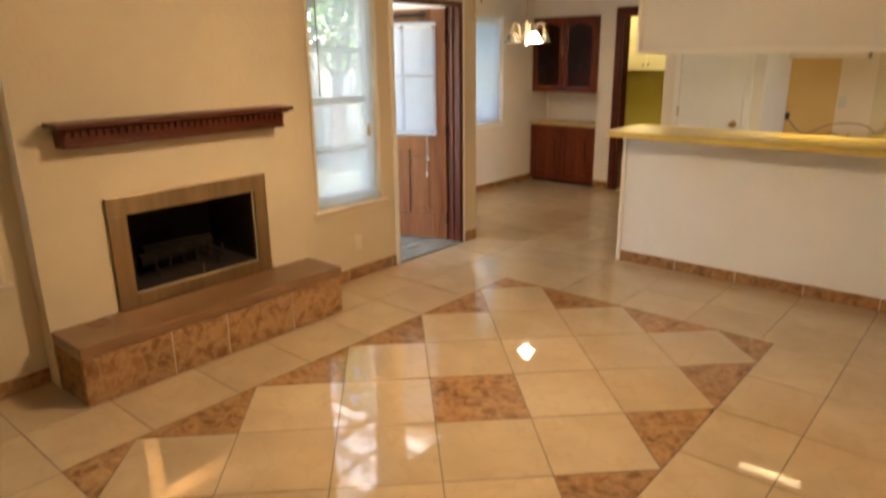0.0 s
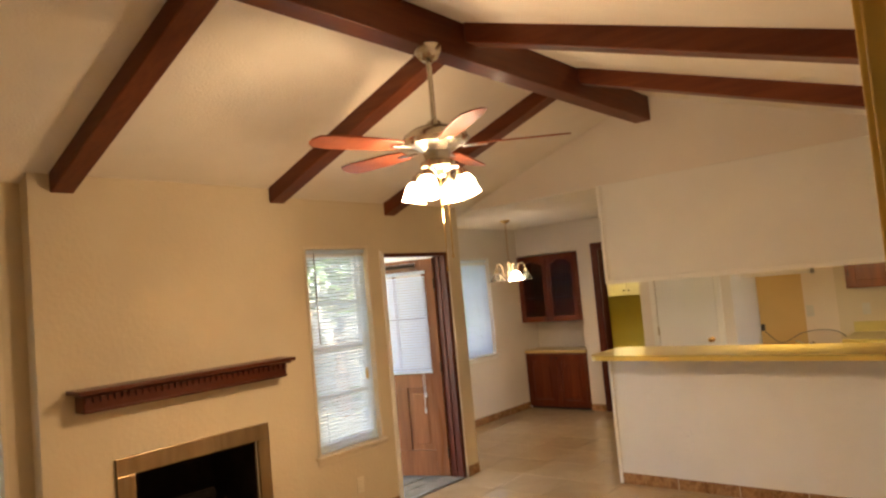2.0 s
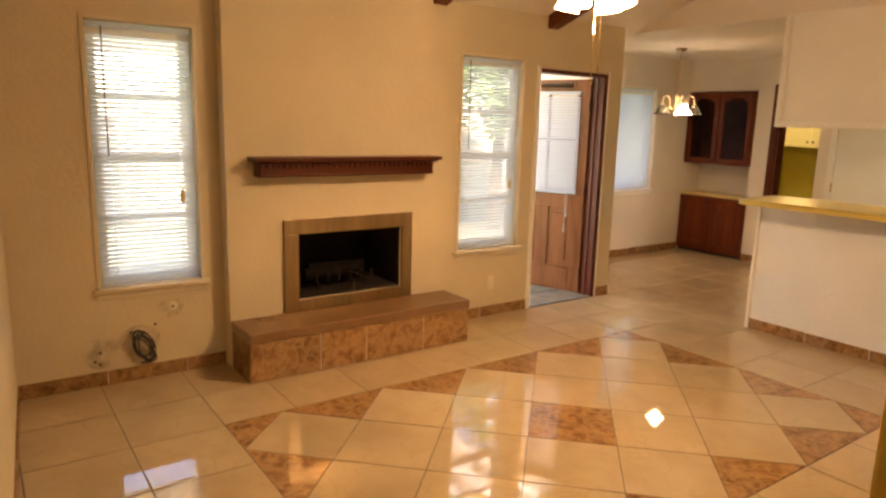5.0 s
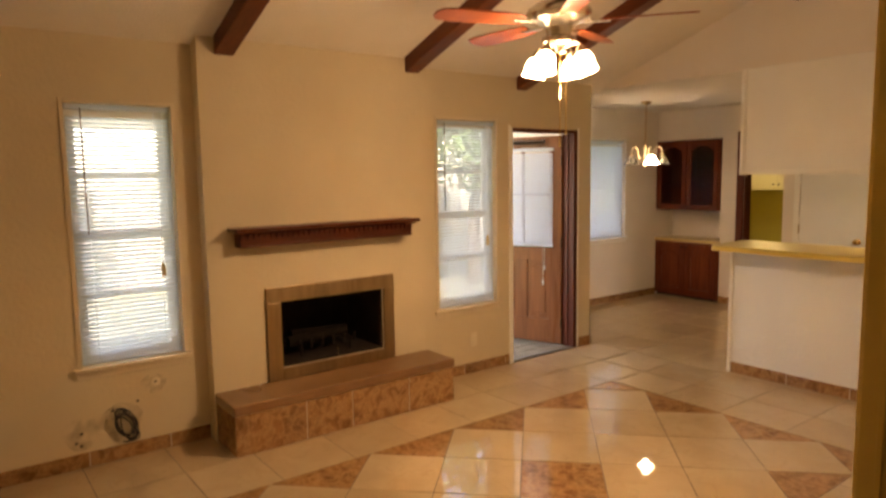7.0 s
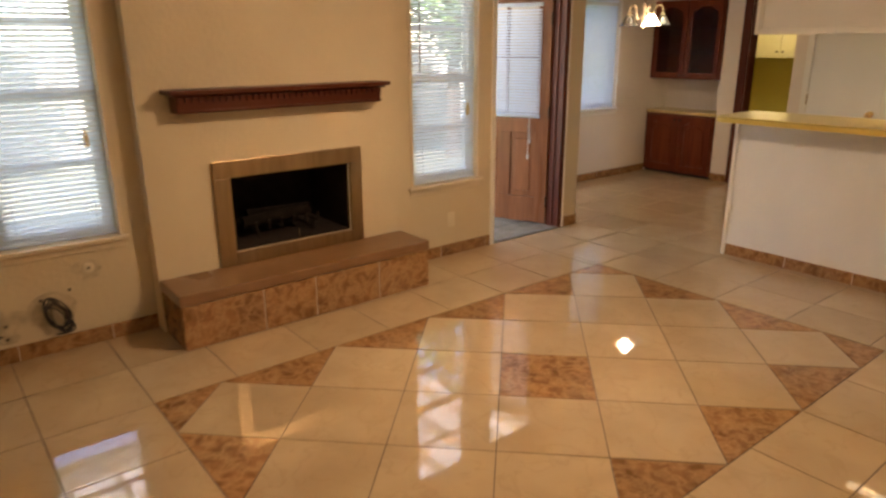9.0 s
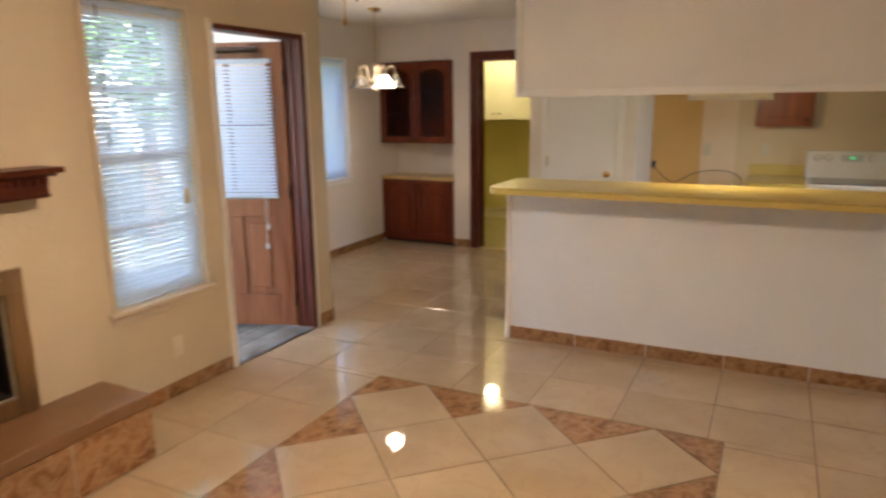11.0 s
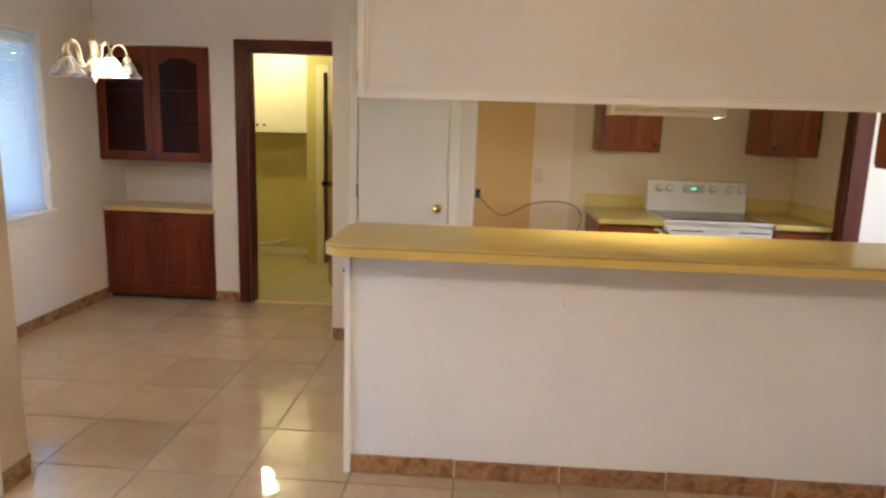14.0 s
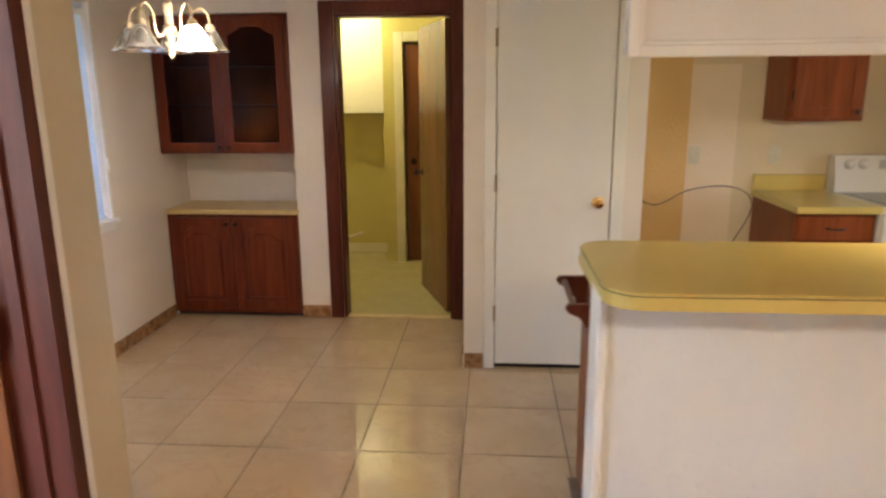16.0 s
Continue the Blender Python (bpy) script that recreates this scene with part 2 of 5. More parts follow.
BLIND = translucent("blind_slat", (0.82, 0.88, 0.94), 0.72)
VINYL = translucent("closed_blind_slat", (0.78, 0.85, 0.97), 0.52)
PLATE = mat("ivory_plate", (0.70, 0.63, 0.48), rough=0.4)
DECK = mat("weathered_deck", (0.26, 0.24, 0.20), (0.17, 0.155, 0.13), rough=0.75, scale=5, stretch=(1, 10, 1), bump=0.3, bump_scale=20, vary=0.12)
GRASS = mat("lawn", (0.07, 0.13, 0.03), (0.12, 0.17, 0.05), rough=0.9, scale=4, bump=0.6, bump_scale=30)
LEAF = mat("leaf", (0.07, 0.14, 0.04), (0.12, 0.20, 0.06), rough=0.5, scale=3, vary=0.3)
BARK = mat("bark", (0.10, 0.07, 0.05), (0.16, 0.12, 0.09), rough=0.9, scale=12, bump=0.5)
FENCE = mat("pale_fence_wood", (0.46, 0.44, 0.40), (0.38, 0.36, 0.32), rough=0.8, scale=6, stretch=(1, 1, 0.1))
CARPET = mat("carpet", (0.48, 0.42, 0.18), (0.42, 0.36, 0.15), rough=0.95, scale=40, bump=0.5, bump_scale=150)
CORD = mat("grey_cord", (0.13, 0.09, 0.055), rough=0.5)
FANWOOD = wood("fan_blade_wood", (0.22, 0.055, 0.025), (0.32, 0.09, 0.04), axis=0, rough=0.3)
PANE = glass("window_glass", rough=0.0, ior=1.1)
FROST = glass("clear_shade_glass", (0.95, 0.95, 0.95), rough=0.12)
LIT = glow("lit_frosted_shade", (1.0, 0.75, 0.47), 6.5)
BULB = glow("bulb", (1.0, 0.82, 0.58), 12.0)
CHLIT = glow("lit_clear_shade", (1.0, 0.84, 0.62), 4.0)
ROOFPANEL = translucent("translucent_roof_panel", (0.88, 0.89, 0.88), 0.6)
LENS = glow("fluorescent_diffuser", (1.0, 0.86, 0.58), 0.3)
LAUNDRYLIT = glow("laundry_light_lens", (1.0, 0.83, 0.42), 1.0)
GREENLED = glow("green_display", (0.1, 0.9, 0.25), 0.12)

# ---- mesh helpers ----


def box(bm, x0, x1, y0, y1, z0, z1, bev=0.0):
    r = bmesh.ops.create_cube(bm, size=1.0, matrix=Matrix.LocRotScale(((x0 + x1) / 2, (y0 + y1) / 2, (z0 + z1) / 2), None, (x1 - x0, y1 - y0, z1 - z0)))
    if bev:
        es = list({e for v in r["verts"] for e in v.link_edges})
        bmesh.ops.bevel(bm, geom=es, offset=bev, segments=2, affect='EDGES', profile=0.5)
    return bm


def B(x0, x1, y0, y1, z0, z1, bev=0.0):
    return box(bmesh.new(), x0, x1, y0, y1, z0, z1, bev)


def rod(bm, p, q, r, r2=None, seg=12):
    p, q = Vector(p), Vector(q)
    d = q - p
    m = Matrix.Translation((p + q) / 2) @ d.to_track_quat('Z', 'Y').to_matrix().to_4x4()
    bmesh.ops.create_cone(bm, cap_ends=True, segments=seg, radius1=r, radius2=r if r2 is None else r2, depth=d.length, matrix=m)
    return bm


def lathe(bm, profile, at=(0, 0, 0), seg=24, m=None):
    """A turned body from (radius, height) pairs."""
    m = m or Matrix.Translation(at)
    rings = []
    for r, z in profile:
        rings.append([bm.verts.new(m @ Vector((r * math.cos(a), r * math.sin(a), z))) for a in (2 * math.pi * k / seg for k in range(seg))])
    for a, b in zip(rings, rings[1:]):
        for k in range(seg):
            bm.faces.new((a[k], a[(k + 1) % seg], b[(k + 1) % seg], b[k]))
    return bm


def tube(bm, pts, r, seg=8):
    pts = [Vector(p) for p in pts]
    rings = []
    for i, p in enumerate(pts):
        d = (pts[min(i + 1, len(pts) - 1)] - pts[max(i - 1, 0)]).normalized()
        q = d.to_track_quat('Z', 'Y')
        rings.append([bm.verts.new(p + q @ Vector((r * math.cos(a), r * math.sin(a), 0))) for a in (2 * math.pi * k / seg for k in range(seg))])
    for a, b in zip(rings, rings[1:]):
        for k in range(seg):
            bm.faces.new((a[k], a[(k + 1) % seg], b[(k + 1) % seg], b[k]))
    bm.faces.new(rings[0][::-1])
    bm.faces.new(rings[-1])
    return bm


def prism(bm, pts, lift):
    """A flat outline (list of 3D points) pushed along the vector lift."""
    lift = Vector(lift)
    a = [bm.verts.new(Vector(p)) for p in pts]
    b = [bm.verts.new(Vector(p) + lift) for p in pts]
    bm.faces.new(a[::-1])
    bm.faces.new(b)
    for i in range(len(a)):
        j = (i + 1) % len(a)
        bm.faces.new((a[i], a[j], b[j], b[i]))
    bmesh.ops.recalc_face_normals(bm, faces=bm.faces[:])
    return bm


def mesh_of(name, bm, material, smooth=False):
    me = bpy.data.meshes.new(name)
    bm.to_mesh(me)
    bm.free()
    me.materials.append(material)
    if smooth:
        for p in me.polygons:
            p.use_smooth = True
        me.set_sharp_from_angle(angle=radians(40))
    return me


def part(name, bm, material, parent, label="", smooth=False):
    ob = new(name, mesh_of(name, bm, material, smooth))
    ob.parent = parent
    return tagged(ob, label)


def thing(name, label, category, group="", at=(0, 0, 0)):
    ob = new(name)
    ob.empty_display_size = 0.05
    ob.location = at
    return tagged(ob, label, category, group)


def solid(name, bm, material, label, category, kind="", group="", smooth=False):
    return tagged(new(name, mesh_of(name, bm, material, smooth)), label, category, group, kind)


def bez(p0, p1, p2, p3, n=12):
    p0, p1, p2, p3 = map(Vector, (p0, p1, p2, p3))
    return [(1 - t) ** 3 * p0 + 3 * (1 - t) ** 2 * t * p1 + 3 * (1 - t) * t * t * p2 + t ** 3 * p3 for t in (k / n for k in range(n + 1))]


# ---- the shell ----
WX, EX, SY, NY = -1.84, 1.805, -2.62, 2.57      # living room faces: west, east, south, bar wall
DX, BY, CZ = -3.072, 5.15, 2.44                  # dining west face, back wall face, flat ceiling
RX, RZ = -0.01, 3.10                            # ridge line of the ceiling
SLOPE = (RZ - 2.46) / (RX - WX)


def wall_with_holes(name, axis, at, thick, a0, a1, z1, holes, material=WALL, label="cream painted textured plaster wall"):
    """A wall in a plane of constant x or y; holes are (a0, a1, z0, z1)."""
    bm = bmesh.new()
    cuts = sorted({a0, a1, *[h[0] for h in holes], *[h[1] for h in holes]})
    for p, q in zip(cuts, cuts[1:]):
        spans, z = [], 0.0
        for h in sorted((h for h in holes if h[0] <= p + 1e-6 and h[1] >= q - 1e-6), key=lambda h: h[2]):
            if h[2] > z:
                spans.append((z, h[2]))
            z = h[3]
        if z < z1:
            spans.append((z, z1))
        for za, zb in spans:
            t0, t1 = sorted((at, at + thick))
            if axis == 'x':
                box(bm, t0, t1, p, q, za, zb)
            else:
                box(bm, p, q, t0, t1, za, zb)
    return solid(name, bm, material, label, "wall", "structure")


FIRE = (-0.835, -0.05, 0.395, 0.835)
wall_with_holes("wall_west", 'x', WX, -0.14, -2.86, 2.36, 2.47,
                [(-2.0, -1.432, 0.58, 2.085), (0.552, 1.165, 0.572, 2.085), (1.33, 2.17, -0.2, 2.04), FIRE], LWALL, "tan cream painted textured plaster wall")
breast = wall_with_holes("wall_chimney_breast", 'x', -1.73, -0.11, -1.295, 0.335, 2.50, [FIRE], LWALL, "tan cream painted plaster chimney breast")
SC, SK = -2.452, -0.0655                         # south wall: its y at the west corner, and how much it runs askew
solid("wall_south", prism(bmesh.new(), [(WX - 0.14, SC - SK * 0.14, 0), (1.50, SC + SK * (1.50 - WX), 0), (1.50, -2.86, 0), (WX - 0.14, -2.86, 0)], (0, 0, 3.2)), LWALL, "cream painted plaster wall", "wall", "structure")
solid("wall_hall_south", box(B(1.38, 3.4, -3.44, -3.30, 0, 2.7), 1.38, 1.4999, -3.30, -2.8601, 0, 2.7), WALL, "cream painted hall wall", "wall", "structure")
ES = 1.989                                      # east face at the hall opening: the wall runs a little askew
we = prism(bmesh.new(), [(ES, -1.475, 0), (ES + 0.13, -1.475, 0), (EX + 0.126, NY + 0.12, 0), (EX - 0.004, NY + 0.12, 0)], (0, 0, 2.5))
box(we, ES, ES + 0.13, -3.30, -1.4751, 2.10, 2.6)
solid("wall_east", we, WALL, "cream painted textured plaster wall", "wall", "structure")
solid("wall_dining_return", B(DX - 0.14, WX - 0.14, 2.22, 2.36, 0, CZ), WALL, "cream painted plaster wall", "wall", "structure")
wall_with_holes("wall_dining_west", 'x', DX, -0.14, 2.36, BY + 0.5, CZ, [(3.50, 4.455, 0.82, 2.04)])
wall_with_holes("wall_back", 'y', BY, 0.12, DX, -0.03, CZ, [(DX, -2.15, -0.1, 2.05), (-1.85, -1.085, -0.1, 2.035)])
solid("wall_kitchen_back", B(-0.0299, 2.9, BY, BY + 0.12, 0, CZ), KWALL, "yellowish cream painted kitchen wall", "wall", "structure")
solid("wall_niche", box(box(B(DX, -2.15, BY + 0.36, BY + 0.42, 0, 2.2), -2.15, -2.09, BY + 0.121, BY + 0.42, 0, 2.2), DX, -2.15, BY + 0.121, BY + 0.36, 2.051, 2.2), WALL, "cream painted hutch niche", "wall", "structure")
solid("wall_pantry", box(box(B(-0.975, -0.862, 4.31, BY, 0, CZ), -0.125, -0.025, 4.31, BY, 0, CZ), -0.862, -0.125, 4.31, 4.42, 2.075, CZ), WALL, "cream painted pantry closet walls", "wall", "structure")
KX = 2.425                                      # kitchen east face
solid("wall_kitchen_east", box(box(B(KX, KX + 0.11, 4.39, BY, 0, CZ), KX, KX + 0.11, 3.65, 4.39, 2.06, CZ), KX, KX + 0.11, NY + 0.12, 3.65, 0, CZ), KWALL, "yellowish cream painted kitchen wall", "wall", "structure")
# The opening in this wall is assumed and unseen, added for light.
wall_with_holes("wall_breakfast", 'x', 4.0, 0.1, NY, BY + 0.6, CZ, [(3.0, 4.6, 0.9, 2.05)], label="cream wall beyond the kitchen door")
solid("wall_breakfast_back", B(2.84, 4.0, BY + 0.5, BY + 0.6, 0, CZ), WALL, "cream wall beyond the kitchen door", "wall", "structure")
# gable and hanging soffit over the bar
gb = bmesh.new()
prism(gb, [(WX, NY, CZ + 0.001), (EX, NY, CZ + 0.001), (EX, NY, RZ - SLOPE * (EX - RX) + 0.02), (RX, NY, RZ + 0.03), (WX, NY, 2.48)], (0, 0.12, 0))
solid("wall_gable", gb, WALL, "cream plaster gable above the bar", "wall", "structure")
solid("wall_soffit", B(-0.455, EX + 0.01, NY - 0.012, NY + 0.12, 1.632, CZ + 0.005, 0.006), SOFFIT, "cream textured hanging wall above the bar", "wall", "structure")
solid("wall_bar", B(-0.50, EX + 0.01, 2.54, 2.68, 0, 1.03, 0.006), BARWALL, "white heavily textured half wall under the bar counter", "wall", "structure")
# Carried on unseen to x = 4.1 to keep sunlight out.
solid("wall_behind_soffit", B(EX + 0.13, 4.1, NY + 0.0, NY + 0.12, 0, CZ), WALL, "cream kitchen wall, run on unseen to close off the sun", "wall", "structure")
# ceilings
cb = bmesh.new()
for sx in (-1, 1):
    xe = WX - 0.14 if sx < 0 else ES + 0.13
    ze = RZ - SLOPE * abs(xe - RX)
    prism(cb, [(RX, -2.86, RZ), (xe, -2.86, ze), (xe, -2.86, ze + 0.1), (RX, -2.86, RZ + 0.1)], (0, NY + 0.12 + 2.86, 0))
solid("ceiling_vault", cb, CEIL, "cream textured vaulted ceiling", "ceiling", "structure")
solid("ceiling_flat", box(box(B(DX - 0.14, WX - 0.14, 2.22, BY + 0.5, CZ - 0.006, CZ + 0.1), WX - 0.14, -0.456, NY + 0.003, NY + 0.12, CZ - 0.006, CZ), WX - 0.14, 4.1, NY + 0.12, BY + 0.6, CZ - 0.006, CZ + 0.1), CEIL, "off-white textured flat ceiling", "ceiling", "structure")
# hall behind the cased opening
solid("wall_hall", box(B(3.3, 3.4, -3.30, NY, 0, 2.5), EX + 0.13, 3.3, 0.2, 0.3, 0, 2.5), WALL, "cream hall wall", "wall", "structure")
solid("ceiling_hall", box(B(ES + 0.13, 3.4, -3.44, NY, CZ, CZ + 0.1), 1.38, ES + 0.1299, -3.44, -2.8601, CZ, CZ + 0.1), CEIL, "cream hall ceiling", "ceiling", "structure")
# laundry room beyond the doorway
LY = 7.15
solid("wall_laundry", box(box(B(-2.9, -0.4, LY, LY + 0.1, 0, CZ), -2.95, -2.85, BY + 0.42, LY, 0, CZ), -1.80, -1.70, 6.75, LY, 0, CZ), OLIVE, "olive green laundry wall", "wall", "structure")
solid("wall_laundry_east", box(B(-0.85, -0.75, BY + 0.12, LY, 0, CZ), -1.70, -0.85, 6.75, 6.85, 2.06, CZ), OLIVE, "olive green laundry wall", "wall", "structure")
solid("ceiling_laundry", B(-2.95, -0.4, BY + 0.12, LY + 0.1, CZ - 0.02, CZ + 0.1), CEIL, "off-white laundry ceiling", "ceiling", "structure")
solid("floor_laundry", B(-2.95, -0.4, BY + 0.06, LY + 0.1, -0.1, 0.004), CARPET, "yellow-olive carpet", "floor", "structure")

# ---- beams ----
rb = solid("ridge_beam", B(RX - 0.068, RX + 0.062, SY, NY, 2.885, RZ - 0.02, 0.006), BEAMY, "dark red stained wooden ridge beam", "beam", "structure")


def rafter(y, side):
    """A stained box beam under one slope of the ceiling, from wall to ridge."""
    xe = (WX + 0.005) if side < 0 else (EX - 0.005)
    if side < 0 and -1.35 < y < 0.35:
        xe = -1.725
    za = RZ - SLOPE * abs(xe - RX)
    xr = RX + side * 0.076
    zr = RZ - SLOPE * 0.076
    bm = prism(bmesh.new(), [(xe, y - 0.06, za - 0.105), (xr, y - 0.06, zr - 0.105), (xr, y - 0.06, zr + 0.01), (xe, y - 0.06, za + 0.01)], (0, 0.12, 0))
    bmesh.ops.bevel(bm, geom=bm.edges[:], offset=0.005, segments=1, affect='EDGES')
    return solid("rafter_beam", bm, BEAM, "dark red stained wooden rafter beam", "beam", "structure", "ceiling beams")


for y in (-1.13, 0.25, 1.46):
    rafter(y, -1)
    rafter(y, 1)

# ---- windows ----


def blinds(parent_at, y0, y1, z0, z1, x, sag=0.0, gap=0.0255, tilt=30, slat=BLIND, label="white horizontal mini blind with cords, lowered"):
    """A lowered blind in a plane of constant x: head rail, slats, bottom rail, cords."""
    t = thing("window_blind", label, "blind", at=(x, (y0 + y1) / 2, z0))
    inv = Matrix.Translation((-x, -(y0 + y1) / 2, -z0))

    def p(name, bm, material, lb=""):
        bm.transform(inv)
        return part(name, bm, material, t, lb)
    p("head_rail", B(x - 0.012, x + 0.014, y0, y1, z1 - 0.028, z1, 0.003), BLIND)
    n = int((z1 - 0.04 - z0 - 0.02) / gap)
    h = (y1 - y0) / 2 - 0.004
    shapes = []
    for lean in (tilt, tilt - 4):
        dx, dz = 0.0125 * math.cos(radians(lean)), 0.0125 * math.sin(radians(lean))
        shapes.append(mesh_of("slat", prism(bmesh.new(), [(-dx, -h, dz), (0, -h, 0.0022), (dx, -h, -dz), (dx, -h, -dz - 0.0007), (0, -h, 0.0015), (-dx, -h, dz - 0.0007)], (0, 2 * h, 0)), slat))
    for k in range(n):
        s = new("slat", shapes[1 if k < n * 0.52 else 0])
        s.parent = t
        s.location = (0, 0, 0.03 + k * gap + random.uniform(-0.0003, 0.0003))
        s.rotation_euler = (random.uniform(-0.0008, 0.0008), 0, 0)
    p("bottom_rail", B(x - 0.012, x + 0.012, y0, y1, z0, z0 + 0.016, 0.004), BLIND)
    for f in (0.16, 0.84):
        y = y0 + f * (y1 - y0)
        p("ladder_cord", rod(bmesh.new(), (x + 0.013, y, z0 + 0.01), (x + 0.013, y, z1 - 0.02), 0.0012, seg=5), BLIND)
    return t


def window(name, axis_y0, axis_y1, z0, z1, x, cords=True, wand_z=0.75, blind_open=35, slat=BLIND, trim=TANTRIM, divided=True):
    """A double-hung window in the west wall: frame, two sashes with a middle bar each, panes, white casing, sill."""
    w = tagged(new(name), "white double-hung window with divided panes", "window", kind="structure")
    y0, y1 = axis_y0, axis_y1
    o = -0.14
    fr = bmesh.new()
    for a in ((y0, y0 + 0.03, z0, z1), (y1 - 0.03, y1, z0, z1), (y0 + 0.03, y1 - 0.03, z1 - 0.03, z1), (y0 + 0.03, y1 - 0.03, z0, z0 + 0.03)):
        box(fr, x + o, x + o + 0.08, *a)
    part("window_frame", fr, TRIMW, w)
    zm = (z0 + z1) / 2
    sashes = (("sash", z0 + 0.03, z1 - 0.03, x + o + 0.03),) if not divided else (("upper_sash", zm - 0.02, z1 - 0.03, x + o + 0.02), ("lower_sash", z0 + 0.03, zm + 0.02, x + o + 0.045))
    for nm, za, zb, xs in sashes:
        sb = bmesh.new()
        for a in ((y0 + 0.03, y0 + 0.06, za, zb), (y1 - 0.06, y1 - 0.03, za, zb), (y0 + 0.06, y1 - 0.06, zb - 0.04, zb), (y0 + 0.06, y1 - 0.06, za, za + 0.04), *([(y0 + 0.06, y1 - 0.06, (za + zb) / 2 - 0.012, (za + zb) / 2 + 0.012)] if divided else [])):
            box(sb, xs, xs + 0.025, *a)
        s = part(nm, sb, TRIMW, w)
        for qa, qb in ((za + 0.04, (za + zb) / 2 - 0.012), ((za + zb) / 2 + 0.012, zb - 0.04)) if divided else ((za + 0.04, zb - 0.04),):
            g = part("pane", B(xs + 0.010, xs + 0.014, y0 + 0.06, y1 - 0.06, qa, qb), PANE, s)
            g.visible_shadow = False
    part("window_sill", B(x - 0.06, x + 0.035, y0 - 0.045, y1 + 0.045, z0 - 0.022, z0 + 0.004, 0.005), trim, w)
    part("apron", B(x, x + 0.012, y0 - 0.03, y1 + 0.03, z0 - 0.062, z0 - 0.022, 0.003), trim, w)
    for a in ((y0 - 0.022, y0, z0 + 0.004, z1 + 0.022), (y1, y1 + 0.022, z0 + 0.004, z1 + 0.022), (y0, y1, z1, z1 + 0.022)):
        part("casing", B(x, x + 0.010, *a, 0.002), trim, w)
    if not divided:
        part("latch", box(B(x + 0.0105, x + 0.022, y1 + 0.004, y1 + 0.016, z0 + 0.30, z0 + 0.36, 0.002), x + 0.0225, x + 0.030, y1 - 0.006, y1 + 0.012, z0 + 0.29, z0 + 0.312, 0.002), TRIMW, w)
    b = blinds(w, y0 + 0.008, y1 - 0.008, z0 + 0.012, z1 - 0.006, x - 0.03, tilt=blind_open, slat=slat)
    if cords:
        yw = y0 + 0.085
        part("tilt_wand", rod(bmesh.new(), (0.02, yw - (y0 + y1) / 2, z1 - z0 - 0.04), (0.02, yw - (y0 + y1) / 2, z1 - z0 - wand_z), 0.004, seg=8), CORD, b)
        yc = y1 - 0.095 - (y0 + y1) / 2
        part("pull_cord", rod(bmesh.new(), (0.02, yc, z1 - z0 - 0.04), (0.02, yc + 0.004, 0.56), 0.0016, seg=6), BLIND, b)
        part("cord_tassel", lathe(bmesh.new(), [(0.001, 0.0), (0.012, 0.01), (0.014, 0.05), (0.006, 0.09), (0.001, 0.095)], (0.024, yc + 0.004, 0.47), seg=10), TANLAM, b, "tan wooden cord tassel", smooth=True)
    return w


window("window_1", -2.0, -1.432, 0.58, 2.085, WX, blind_open=52)
window("window_2", 0.552, 1.165, 0.572, 2.085, WX, wand_z=0.72, blind_open=51)
window("window_3", 3.50, 4.455, 0.82, 2.04, DX, cords=False, blind_open=74, slat=VINYL, trim=TRIMW, divided=False)

# ---- entry door, open outwards ----
dj = tagged(new("door_1"), "dark red wooden door frame with metal threshold", "door frame", kind="structure")
part("jamb", B(WX - 0.145, WX + 0.006, 1.33, 1.355, 0, 2.04), TRIMW, dj, "white painted jamb")
part("jamb", B(WX - 0.145, WX + 0.004, 2.125, 2.17, 0, 2.04), DARKTRIM, dj)
part("head_jamb", B(WX - 0.145, WX + 0.004, 1.355, 2.125, 2.012, 2.04), DARKTRIM, dj)
part("door_stop", B(WX - 0.09, WX - 0.06, 2.112, 2.125, 0.02, 2.012), DARKTRIM, dj)
part("threshold", B(WX - 0.045, WX + 0.012, 1.355, 2.125, -0.006, 0.012, 0.004), ALUM, dj, "dull aluminium threshold")
part("sill", B(WX - 0.158, WX - 0.0455, 1.355, 2.125, -0.03, 0.003, 0.003), DECK, dj, "weathered grey wooden sill")
for a in ((1.308, 1.33, 0.0, 2.062), (2.17, 2.19, 0.0, 2.06)):
    part("casing", B(WX, WX + 0.010, *a, 0.002), TRIMW, dj)

HINGE = (-1.975, 2.12)
DANG = 202.0    # heading of the leaf from the hinge, degrees from +x
leaf = thing("entry_door", "brown panelled wooden entry door standing open outwards", "door", at=(HINGE[0], HINGE[1], 0.015))
leaf.rotation_euler = (0, 0, radians(DANG))
LW, LH, LT = 0.80, 1.985, 0.042


def lp(name, x0, x1, z0, z1, y0=-LT / 2, y1=LT / 2, material=None, bev=0.004, label=""):
    return part(name, B(x0, x1, y0, y1, z0, z1, bev), material or DOORWOOD, leaf, label)


lp("stile", 0, 0.12, 0, LH)
lp("stile", LW - 0.12, LW, 0, LH)
lp("bottom_rail", 0.12, LW - 0.12, 0, 0.23)
lp("lock_rail", 0.12, LW - 0.12, 0.80, 0.97)
lp("top_rail", 0.12, LW - 0.12, LH - 0.13, LH)
lp("mullion", LW / 2 - 0.05, LW / 2 + 0.05, 0.23, 0.80)
for xa, xb in ((0.12, LW / 2 - 0.05), (LW / 2 + 0.05, LW - 0.12)):
    lp("panel", xa, xb, 0.23, 0.80, -0.008, 0.008)
    lp("raised_field", xa + 0.04, xb - 0.04, 0.28, 0.75, -0.016, 0.016, bev=0.012)
